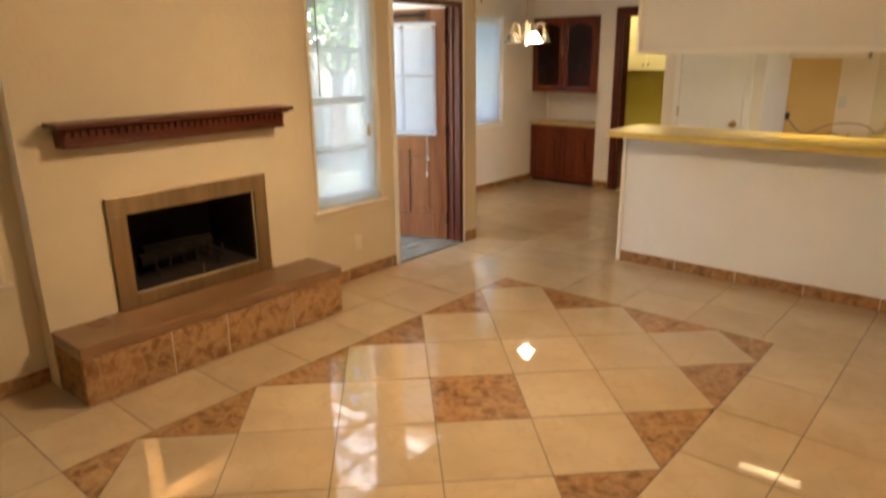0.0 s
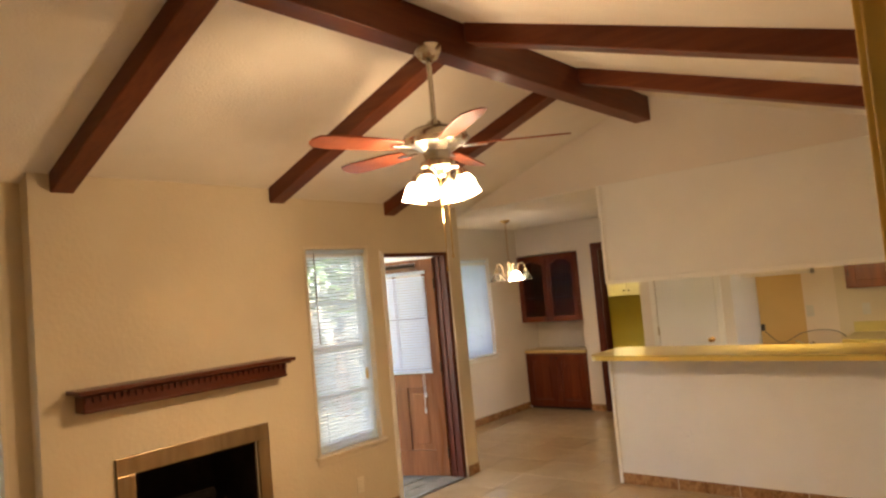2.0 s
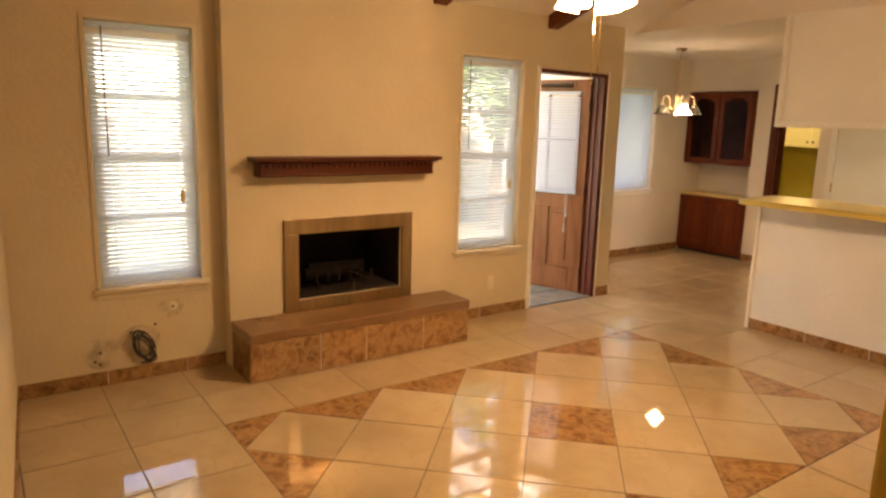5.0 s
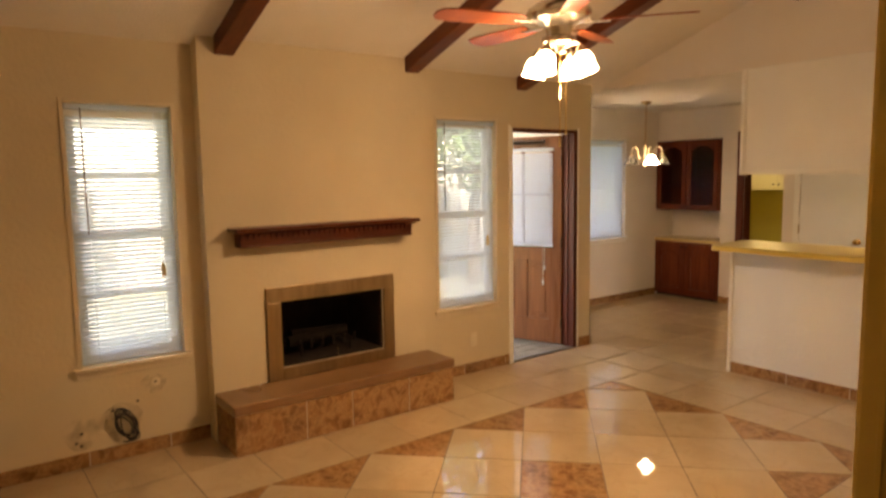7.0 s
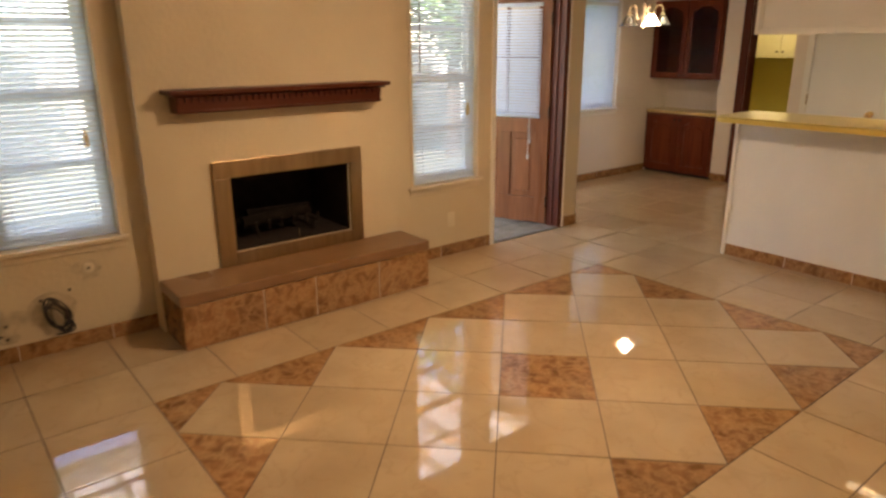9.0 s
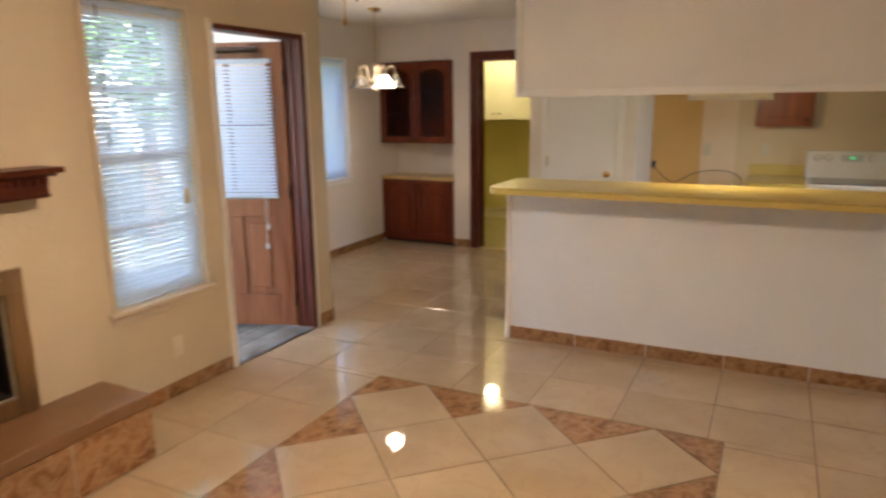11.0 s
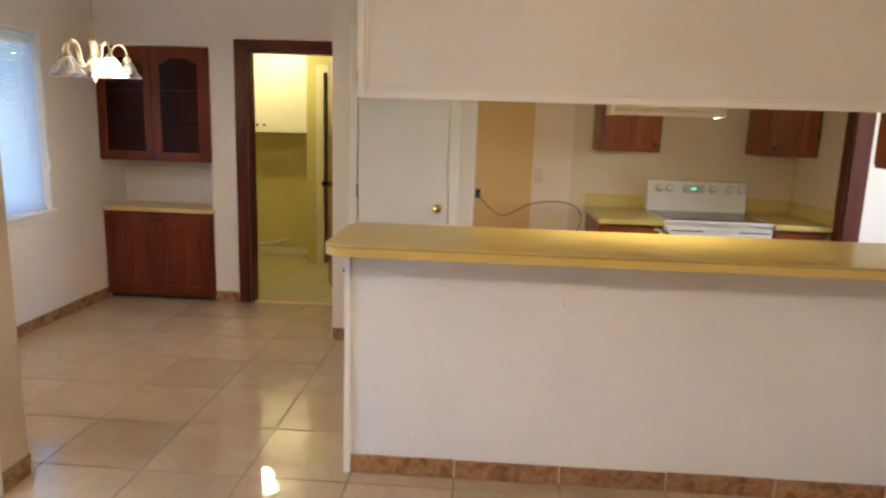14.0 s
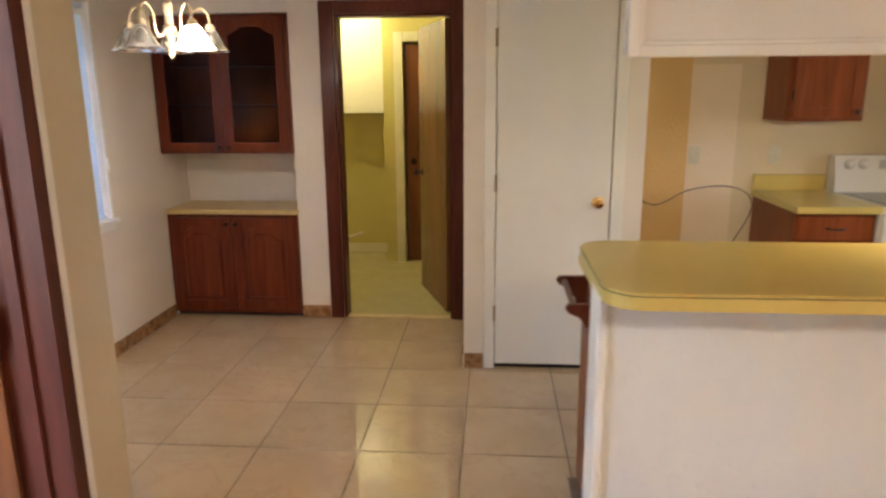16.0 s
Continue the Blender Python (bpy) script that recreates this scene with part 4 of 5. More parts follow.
ll = thing("laundry_ceiling_light", "round glowing ceiling light", "ceiling light", at=(-2.15, 6.3, CZ - 0.02))
part("base", lathe(bmesh.new(), [(0.001, 0), (0.15, 0), (0.15, -0.02), (0.001, -0.02)]), TRIMW, ll)
part("lens", lathe(bmesh.new(), [(0.14, -0.021), (0.13, -0.05), (0.09, -0.075), (0.001, -0.085)]), LAUNDRYLIT, ll, smooth=True)
lamp("laundry_bulb", 'POINT', pose(-2.15, 6.3, 2.25), 2.0, (1.0, 0.83, 0.40), 0.08)

# ---- pantry door ----
d4 = tagged(new("door_4"), "white painted casing of the pantry door", "door frame", kind="structure")
for a in ((-0.862, -0.805, 0, 2.13), (-0.19, -0.125, 0, 2.13), (-0.805, -0.19, 2.065, 2.13)):
    part("casing", B(a[0], a[1], 4.296, 4.3099, a[2], a[3], 0.004), TRIMW, d4)
pd = thing("pantry_door", "plain white flush door with brass knob", "door", at=(-0.80, 4.312, 0.03))
part("leaf", B(0, 0.605, -0.008, 0.027, 0, 2.03, 0.002), DOORW, pd)
part("knob", lathe(bmesh.new(), [(0.03, 0), (0.03, 0.006), (0.011, 0.012), (0.011, 0.03), (0.027, 0.045), (0.024, 0.062), (0.001, 0.068)], m=Matrix.Translation((0.54, -0.008, 0.93)) @ pose(0, 0, 0, 90, 0, 0), seg=18), GOLD, pd, "polished brass knob", smooth=True)
for z in (0.30, 1.03, 1.78):
    part("hinge", rod(bmesh.new(), (-0.004, -0.014, z - 0.045), (-0.004, -0.014, z + 0.045), 0.007, seg=10), BRASS, pd)
# Black strip set in the gap below the leaf, painted as its shade.
solid("shade_strip_pantry", B(-0.80, -0.19, 4.33, 4.35, 0.001, 0.03), BLACK, "black strip painted as the shade under the pantry door", "trim", "structure")

# ---- kitchen ----
solid("wall_stain", B(-0.024, 0.42, BY - 0.004, BY, 0.0, 1.76), OCHRE, "ochre unpainted wall patch where a fridge stood", "wall", "structure")
solid("wall_patch", B(0.4201, 0.72, BY - 0.0035, BY, 0.0, 1.70), PATCH, "pale wall patch beside the place of a fridge", "wall", "structure")
solid("outlet_box", B(-0.018, 0.02, BY - 0.03, BY - 0.0045, 0.95, 1.02, 0.004), BLACK, "black power plug at the wall", "plug")
cordp = bez((0.0, 5.11, 0.98), (0.22, 5.0, 0.74), (0.22, 5.0, 0.85), (0.40, 5.0, 0.93), 14) + bez((0.40, 5.0, 0.93), (0.58, 5.0, 0.98), (0.78, 5.0, 0.97), (0.80, 5.0, 0.85), 12)[1:] + bez((0.80, 5.0, 0.85), (0.82, 5.0, 0.7), (0.6, 5.0, 0.6), (0.55, 5.02, 0.012), 12)[1:]
solid("power_cord", tube(bmesh.new(), cordp, 0.0042), CORD, "grey appliance power cord hanging in a loop", "cord", smooth=True)


def base_cabinet(x0, x1, label, doors=1, drawer=True):
    c = thing("base_cabinet", label, "cabinet", "kitchen base cabinets", at=(x0, 4.50, 0))
    w = x1 - x0
    part("body", B(0, w, 0.02, BY - 4.502, 0.1, 0.875), KWOOD, c)
    part("toe_kick", B(0, w, 0.08, BY - 4.502, 0, 0.1), BLACK, c)
    if drawer:
        d = part("drawer_front", B(0.02, w - 0.02, 0, 0.02, 0.72, 0.855, 0.005), KWOOD, c)
        part("handle", tube(bmesh.new(), bez((w / 2 - 0.05, 0, 0.79), (w / 2 - 0.04, -0.035, 0.785), (w / 2 + 0.04, -0.035, 0.785), (w / 2 + 0.05, 0, 0.79)), 0.005), BRONZE, d, smooth=True)
    cab_door(c, 0.02, 0.0, 0.12, w - 0.04, 0.58, KWOOD, KWOOD, knob=(0.03, 0.54))
    return c


base_cabinet(0.86, 1.292, "reddish wooden base cabinet with a drawer beside the stove")
base_cabinet(2.036, 2.37, "reddish wooden base cabinet beside the stove")


def counter(x0, x1, side):
    c = thing("kitchen_countertop", "mustard laminate countertop with backsplash", "countertop", "kitchen countertops", at=(x0, 4.46, 0.876))
    w = x1 - x0
    part("slab", B(0, w, 0, BY - 4.462, 0, 0.04, 0.006), LAMINATE, c)
    part("backsplash", B(0, w, BY - 4.482, BY - 4.461, 0.0405, 0.14, 0.004), LAMINATE, c)
    if side:
        part("side_splash", B(w - 0.02, w, 0.005, BY - 4.483, 0.0405, 0.14, 0.004), LAMINATE, c)
    return c


counter(0.845, 1.296, False)
counter(2.034, KX - 0.003, True)


def wall_cab(x0, x1, knob_left, label):
    w = x1 - x0
    c = thing("wall_cabinet", label, "cabinet", "kitchen wall cabinets", at=(x0, 4.83, 1.36))
    part("body", B(0, w, 0.021, BY - 4.831, 0, 0.76), KWOOD, c)
    part("face_frame", box(box(box(B(0, 0.04, 0.0, 0.02, 0, 0.76), w - 0.03, w, 0, 0.02, 0, 0.76), 0.04, w - 0.03, 0, 0.02, 0.0, 0.03), 0.04, w - 0.03, 0, 0.02, 0.72, 0.76), KWOOD, c)
    d = part("door", arch_frame(w - 0.055, 0.715, 0.055, 0.001), KWOOD, c)
    d.location = (0.035, -0.021, 0.02)
    part("door_panel", B(0.052, w - 0.107, 0.006, 0.014, 0.052, 0.66, 0.004), KWOOD, d)
    part("knob", lathe(bmesh.new(), [(0.001, 0.03), (0.013, 0.027), (0.015, 0.02), (0.007, 0.01), (0.009, 0)], m=Matrix.Translation((0.03 if knob_left else w - 0.085, 0, 0.035)) @ pose(0, 0, 0, 90, 0, 0), seg=12), BRONZE, d, smooth=True)
    for z in (0.1, 0.6):
        part("hinge", B(-0.012 if not knob_left else w - 0.052, -0.002 if not knob_left else w - 0.042, -0.004, 0.004, z, z + 0.06, 0.001), BRONZE, d)


wall_cab(0.872, 1.31, False, "reddish oak wall cabinet with raised panel door")
wall_cab(2.03, 2.415, True, "reddish oak wall cabinet in the kitchen corner")
st = thing("stove", "white electric range with glass cooktop and rear controls", "stove", at=(1.298, 4.47, 0))
SW = 0.733
part("body", B(0, SW, 0.03, 0.64, 0.06, 0.895, 0.004), ENAMEL, st)
part("cooktop_rim", B(-0.002, SW + 0.002, 0.0, 0.62, 0.896, 0.918, 0.006), ENAMEL, st)
part("glass_top", B(0.04, SW - 0.04, 0.045, 0.53, 0.9185, 0.922, 0.001), CTRL, st, "black glass cooktop")
part("backguard", prism(bmesh.new(), [(0, 0.55, 0.919), (0, 0.665, 0.919), (0, 0.665, 1.145), (0, 0.59, 1.145), (0, 0.565, 1.03)], (SW, 0, 0)), ENAMEL, st)
part("guard_groove", B(0.004, SW - 0.004, 0.5665, 0.574, 1.028, 1.033), SHADEGREY, st)
od = part("oven_door", B(0.01, SW - 0.01, 0.0, 0.029, 0.22, 0.87, 0.006), ENAMEL, st)
part("door_window", B(0.12, SW - 0.12, -0.003, 0.001, 0.36, 0.68, 0.001), CTRL, od)
part("oven_handle", tube(bmesh.new(), [(0.06, 0.0, 0.80), (0.07, -0.04, 0.80), (SW - 0.07, -0.04, 0.80), (SW - 0.06, 0.0, 0.80)], 0.012), ENAMEL, od, smooth=True)
part("vent_slot", B(0.04, 0.26, -0.002, 0.002, 0.845, 0.853), BLACK, st)
part("vent_slot", B(0.50, 0.71, -0.002, 0.002, 0.845, 0.853), BLACK, st)
part("storage_drawer", B(0.01, SW - 0.01, 0.0, 0.029, 0.06, 0.21, 0.005), ENAMEL, st)
kt = Matrix.Translation((0, 0.577, 1.09)) @ pose(0, 0, 0, 80, 0, 0)
for kx in (0.085, 0.165, 0.485, 0.615, 0.695):
    # Grey discs paint the shading that sets the white knobs off.
    part("knob_shade_disc", lathe(bmesh.new(), [(0.031, 0.0), (0.031, 0.003), (0.001, 0.0032)], m=Matrix.Translation((kx, -0.001, 0)) @ kt, seg=18), SHADEGREY, st, "grey disc painted as shade round the knob")
    part("control_knob", lathe(bmesh.new(), [(0.027, 0), (0.025, 0.012), (0.019, 0.016), (0.017, 0.03), (0.001, 0.031)], m=Matrix.Translation((kx, 0, 0)) @ kt, seg=16), ENAMEL, st, smooth=True)
part("clock_panel", B(0.26, 0.42, 0.568, 0.574, 1.062, 1.118, 0.001), mat("grey_panel", (0.55, 0.53, 0.5), rough=0.3), st)
part("clock_display", B(0.325, 0.358, 0.5655, 0.568, 1.083, 1.098), GREENLED, st, "green clock digits")


def plate(name, label, at, normal, w=0.07, h=0.115, kind="outlet"):
    """A wall plate facing along normal ('x', 'x-' or 'y-')."""
    t = thing(name, label, kind, at=at)
    rot = {'x': 90, 'x-': -90, 'y-': 0}[normal]
    t.rotation_euler = (0, 0, radians(rot))
    part("cover_plate", B(-w / 2, w / 2, -0.006, -0.0005, -h / 2, h / 2, 0.002), PLATE, t)
    if kind == "outlet":
        for z in (-0.025, 0.025):
            part("receptacle", B(-0.016, 0.016, -0.008, -0.006, z - 0.014, z + 0.014, 0.002), PLATE, t)
    else:
        part("toggle", B(-0.005, 0.005, -0.016, -0.006, -0.01, 0.012, 0.001), PLATE, t)
    return t


plate("wall_outlet", "ivory double outlet above the counter", (0.967, BY, 1.14), 'y-')
plate("wall_outlet", "ivory double outlet low on the living room wall", (WX, 0.905, 0.28), 'x')
plate("wall_outlet", "ivory outlet near the sink wall", (0.47, BY, 1.14), 'y-')
plate("wall_switch", "ivory light switch beside the bar", (EX + 0.006, 2.44, 1.30), 'x-', kind="switch")
solid("phone_cord", tube(bmesh.new(), [(EX + 0.002, 2.445, 1.24), (EX + 0.002, 2.447, 1.15), (EX + 0.002, 2.45, 1.075)], 0.003, 6), CORD, "thin dark cord hanging from the switch plate", "cord")

# kitchen doorway, east side
d5 = tagged(new("door_5"), "dark red stained casing of the kitchen side door", "door frame", kind="structure")
part("casing", B(KX - 0.018, KX - 0.0001, 4.39, 4.48, 0, 2.14, 0.004), DARKTRIM, d5)
part("casing", B(KX - 0.018, KX - 0.0001, 3.56, 3.65, 0, 2.14, 0.004), DARKTRIM, d5)
part("casing", B(KX - 0.018, KX - 0.0001, 3.65, 4.39, 2.06, 2.14, 0.004), DARKTRIM, d5)
part("jamb", B(KX, KX + 0.11, 4.372, 4.3899, 0, 2.06), DARKTRIM, d5)
# Added area lamp in place of daylight from an assumed, unseen window.
lamp("breakfast_room_fill", 'AREA', pose(3.9, 3.6, 1.48, 0, 90, -60), 1.6, (1.0, 0.88, 0.70), 1.1, 1.2)
sc = thing("wall_cabinet", "reddish oak wall cabinet beside the kitchen doorway", "cabinet", "kitchen wall cabinets", at=(2.10, 2.95, 1.36))
part("body", B(0.021, KX - 2.101, 0, 0.62, 0, 0.76), KWOOD, sc)
dq = part("door", B(0, 0.02, 0.02, 0.60, 0.02, 0.74, 0.004), KWOOD, sc)
part("raised_field", B(-0.006, -0.0005, 0.09, 0.53, 0.09, 0.67, 0.004), KWOOD, dq)
part("knob", lathe(bmesh.new(), [(0.001, 0.03), (0.013, 0.027), (0.015, 0.02), (0.007, 0.01), (0.009, 0)], m=Matrix.Translation((0, 0.07, 0.07)) @ pose(0, 0, 0, 0, -90, 0), seg=12), BRONZE, dq, smooth=True)
# sink counter behind the bar
sk = thing("sink_base_cabinet", "reddish wooden base cabinet behind the bar wall", "cabinet", at=(-0.445, 2.685, 0))
part("body", B(0, 2.2, 0.0, 0.56, 0.1, 0.875), KWOOD, sk)
part("toe_kick", B(0, 2.2, 0.0, 0.5, 0, 0.1), BLACK, sk)
part("end_panel", B(-0.018, -0.0005, 0, 0.56, 0.0, 0.875, 0.003), KWOOD, sk)
tb = thing("towel_holder", "dark red wooden towel holder screwed to the cabinet end", "towel holder", at=(-0.464, 2.78, 0.70))
for y in (0.0, 0.34):
    pts = [(0, y, 0.17), (-0.105, y, 0.17), (-0.115, y, 0.155), (-0.105, y, 0.14), (-0.07, y, 0.125), (-0.045, y, 0.09), (-0.03, y, 0.04), (-0.012, y, 0.0), (0, y, 0.0)]
    part("bracket", prism(bmesh.new(), pts, (0, 0.02, 0)), CHERRY, tb)
part("rod", rod(bmesh.new(), (-0.085, 0.021, 0.152), (-0.085, 0.339, 0.152), 0.011, seg=14), CHERRY, tb, smooth=True)
solid("sink_countertop", B(-0.478, 1.75, 2.683, 3.30, 0.876, 0.915, 0.006), LAMINATE, "mustard laminate sink countertop behind the bar", "countertop")
# fluorescent light on the back of the hanging wall, over the sink
kl = thing("sink_light", "white fluorescent strip light under the hanging wall", "light fixture", at=(0.79, NY + 0.121, 1.582))
hs = B(-0.225, 0.225, 0.0, 0.13, 0.0205, 0.10, 0.003)
box(hs, -0.225, 0.225, 0.0, 0.005, 0.0, 0.0204)
part("housing", hs, ENAMEL, kl)
part("diffuser", B(-0.222, 0.222, 0.0055, 0.1245, 0.014, 0.020), LENS, kl, "glowing ribbed plastic diffuser")
for x in (-0.2295, 0.2255):
    part("end_cap", B(x, x + 0.004, 0.0, 0.13, -0.002, 0.10, 0.001), ENAMEL, kl)
lamp("sink_tube", 'AREA', pose(0.79, NY + 0.215, 1.592, 42, 0, 0), 1.7, (1.0, 0.76, 0.40), 0.43, 0.05)


def faucet(at):
    """A chrome kitchen tap: base plate, body, arched spout, lever."""
    f = thing("kitchen_faucet", "chrome single-lever kitchen faucet behind the bar", "faucet", at=at)
    part("base_plate", B(-0.11, 0.11, -0.028, 0.028, 0.0, 0.008, 0.003), CHROME, f)
    part("body", lathe(bmesh.new(), [(0.030, 0.008), (0.026, 0.02), (0.023, 0.09), (0.026, 0.10), (0.020, 0.118), (0.001, 0.122)], seg=20), CHROME, f, smooth=True)
    part("spout", tube(bmesh.new(), bez((0, 0.01, 0.07), (0, 0.07, 0.14), (0, 0.15, 0.17), (0, 0.20, 0.105), 14), 0.011, 10), CHROME, f, smooth=True)
    part("lever", tube(bmesh.new(), bez((0, 0, 0.118), (-0.02, -0.01, 0.14), (-0.05, -0.015, 0.165), (-0.085, -0.02, 0.172), 8), 0.0085, 10), CHROME, f, smooth=True)
    return f


faucet((0.91, 2.90, 0.9155))

# ---- chandelier ----
CX, CY = -2.305, 3.83
AR = 0.183    # reach of an arm
ch = thing("chandelier", "cream and brass chandelier with five arms and glass bell shades", "chandelier", at=(CX, CY, 1.695))
part("canopy", lathe(bmesh.new(), [(0.001, 0.735), (0.06, 0.735), (0.055, 0.72), (0.02, 0.70), (0.001, 0.695)]), GOLD, ch, smooth=True)
bm = bmesh.new()
for k in range(23):
    z = 0.262 + k * 0.0195
    tor = [(0.008 * math.cos(a), 0.0, z + 0.013 * math.sin(a)) if k % 2 else (0.0, 0.008 * math.cos(a), z + 0.013 * math.sin(a)) for a in (2 * math.pi * j / 8 for j in range(9))]
    tube(bm, tor, 0.0022, 5)
part("chain", bm, GOLD, ch)
part("column", lathe(bmesh.new(), [(0.001, 0.262), (0.010, 0.256), (0.022, 0.244), (0.024, 0.214), (0.019, 0.206), (0.021, 0.152), (0.030, 0.143), (0.031, 0.120), (0.022, 0.108), (0.022, 0.082), (0.027, 0.072), (0.016, 0.056), (0.010, 0.045), (0.016, 0.030), (0.010, 0.012), (0.001, 0.0)], seg=20), CREAMETAL, ch, smooth=True)
for k in range(5):
    a = 2 * math.pi * k / 5 - 0.567
    c, s = math.cos(a), math.sin(a)

    def P(r, z):
        return (c * r, s * r, z)
    path = bez(P(0.028, 0.132), P(0.045, 0.085), P(0.098, 0.085), P(0.094, 0.150), 8) + bez(P(0.094, 0.150), P(0.090, 0.25), P(AR, 0.27), P(AR, 0.16), 10)[1:]
    arm = part("arm", tube(bmesh.new(), path, 0.006), CREAMETAL, ch, smooth=True)
    part("socket", lathe(bmesh.new(), [(0.001, 0.165), (0.016, 0.163), (0.024, 0.145), (0.022, 0.125), (0.014, 0.12)], P(AR, 0)), CREAMETAL, arm, smooth=True)
    part("shade", lathe(bmesh.new(), [(0.020, 0.140), (0.032, 0.130), (0.05, 0.10), (0.066, 0.065), (0.092, 0.04), (0.090, 0.038), (0.064, 0.062), (0.048, 0.098), (0.030, 0.128), (0.018, 0.137)], P(AR, 0)), CHLIT if k == 0 else FROST, arm, "clear fluted glass bell shade", smooth=True)
    lit = k == 0
    part("bulb", lathe(bmesh.new(), [(0.010, 0.125), (0.012, 0.11), (0.026, 0.085), (0.026, 0.07), (0.014, 0.052), (0.001, 0.048)], P(AR, 0), seg=14), BULB if lit else TRIMW, arm, smooth=True)
lamp("chandelier_bulb", 'POINT', pose(CX + AR * 0.843, CY - AR * 0.537, 1.70), 0.6, (1.0, 0.80, 0.54), 0.04)

# ---- ceiling fan ----
FX, FY = RX + 0.03, -0.06
fan = thing("ceiling_fan", "brushed nickel ceiling fan with four frosted bell lights and reddish blades", "ceiling fan", at=(FX, FY, 2.10))
part("canopy", lathe(bmesh.new(), [(0.001, 0.80), (0.07, 0.80), (0.068, 0.77), (0.045, 0.735), (0.018, 0.72), (0.001, 0.72)]), NICKEL, fan, smooth=True)
part("downrod", rod(bmesh.new(), (0, 0, 0.42), (0, 0, 0.73), 0.013, seg=16), NICKEL, fan)
part("motor_housing", lathe(bmesh.new(), [(0.001, 0.43), (0.03, 0.425), (0.045, 0.40), (0.11, 0.385), (0.155, 0.355), (0.165, 0.33), (0.15, 0.305), (0.10, 0.29), (0.07, 0.27), (0.06, 0.23), (0.085, 0.22), (0.085, 0.195), (0.04, 0.18), (0.035, 0.15), (0.001, 0.145)], seg=32), NICKEL, fan, smooth=True)
for k in range(5):
    a = 2 * math.pi * k / 5 - 0.61
    rot = Matrix.Rotation(a, 4, 'Z')
    br = bmesh.new()
    box(br, 0.13, 0.25, -0.018, 0.018, 0.285, 0.292, 0.002)
    br.transform(rot)
    bk_ = part("blade_iron", br, NICKEL, fan)
    bl = bmesh.new()
    outl = [(0.20, -0.045), (0.30, -0.06), (0.55, -0.068), (0.63, -0.055), (0.655, -0.02), (0.655, 0.02), (0.63, 0.055), (0.55, 0.068), (0.30, 0.06), (0.20, 0.045)]
    prism(bl, [(x, y, 0.293 + y * 0.2) for x, y in outl], (0, 0, 0.007))
    bl.transform(rot)
    part("blade", bl, FANWOOD, bk_, "reddish wooden blade")
for k in range(4):
    a = 2 * math.pi * k / 4 + 0.25
    c, s = math.cos(a), math.sin(a)

    def Q(r, z):
        return Vector((c * r, s * r, z))
    arm = part("light_arm", tube(bmesh.new(), bez(Q(0.03, 0.17), Q(0.08, 0.19), Q(0.12, 0.20), Q(0.125, 0.15), 10), 0.008), NICKEL, fan, smooth=True)
    tiltm = Matrix.Translation(Q(0.125, 0.14)) @ Matrix.Rotation(a, 4, 'Z') @ pose(0, 0, 0, 0, -14, 0)
    part("socket", lathe(bmesh.new(), [(0.001, 0.03), (0.022, 0.028), (0.028, 0.0), (0.026, -0.012)], m=tiltm, seg=16), NICKEL, arm, smooth=True)
    part("shade", lathe(bmesh.new(), [(0.026, -0.005), (0.040, -0.018), (0.049, -0.042), (0.051, -0.072), (0.060, -0.102), (0.056, -0.102), (0.047, -0.073), (0.045, -0.042), (0.036, -0.022), (0.022, -0.010)], m=tiltm, seg=24), LIT, arm, "lit frosted glass bell shade", smooth=True)
for dx, z in ((0.02, -0.23), (-0.02, -0.29)):
    pc = part("pull_chain", rod(bmesh.new(), (dx, 0.03, 0.16), (dx, 0.03, z), 0.0026, seg=6), GOLD, fan)
    part("chain_weight", lathe(bmesh.new(), [(0.001, 0.0), (0.006, 0.006), (0.005, 0.02), (0.001, 0.028)], (dx, 0.03, z - 0.026), seg=8), GOLD, pc, smooth=True)
lamp("fan_bulbs", 'POINT', pose(FX, FY, 2.06), 2.0, FANLIGHT, 0.04)
lamp("fan_bulbs_down", 'SPOT', pose(FX, FY, 2.09), 9.4, FANLIGHT, 0.05, angle=168)

# ---- cable coil and wall boxes by the window ----
coil = thing("coiled_cable", "coil of black coaxial cable hanging on the wall", "cable", at=(WX, -1.80, 0.21))
for k in range(7):
    r1, r2 = 0.046 + random.uniform(-0.018, 0.016), 0.084 + random.uniform(-0.026, 0.018)
    ox, oy, oz = random.uniform(0, 0.035), random.uniform(-0.014, 0.014), random.uniform(-0.012, 0.014)
    sk_ = random.uniform(-0.45, -0.15)
    part("loop", tube(bmesh.new(), [(0.012 + ox + 0.008 * math.sin(3 * a), oy + r1 * math.cos(a) + sk_ * r2 * math.sin(a), oz + r2 * math.sin(a)) for a in (2 * math.pi * j / 20 for j in range(21))], 0.0042, 6), BLACK, coil, smooth=True)
part("loose_end", tube(bmesh.new(), bez((0.015, 0.05, -0.03), (0.02, 0.10, -0.10), (0.03, 0.07, -0.115), (0.03, -0.02, -0.10), 10), 0.0045, 6), BLACK, coil, smooth=True)
jk = thing("cable_jack", "small round wall jack above the baseboard", "wall jack", at=(WX, -1.614, 0.43))
part("ring", lathe(bmesh.new(), [(0.03, 0.0), (0.03, 0.004), (0.02, 0.006), (0.001, 0.006)], m=pose(0, 0, 0, 0, 90, 0), seg=16), PLATE, jk)
part("hole", lathe(bmesh.new(), [(0.008, 0.007), (0.001, 0.0075)], m=pose(0, 0, 0, 0, 90, 0), seg=10), BLACK, jk)
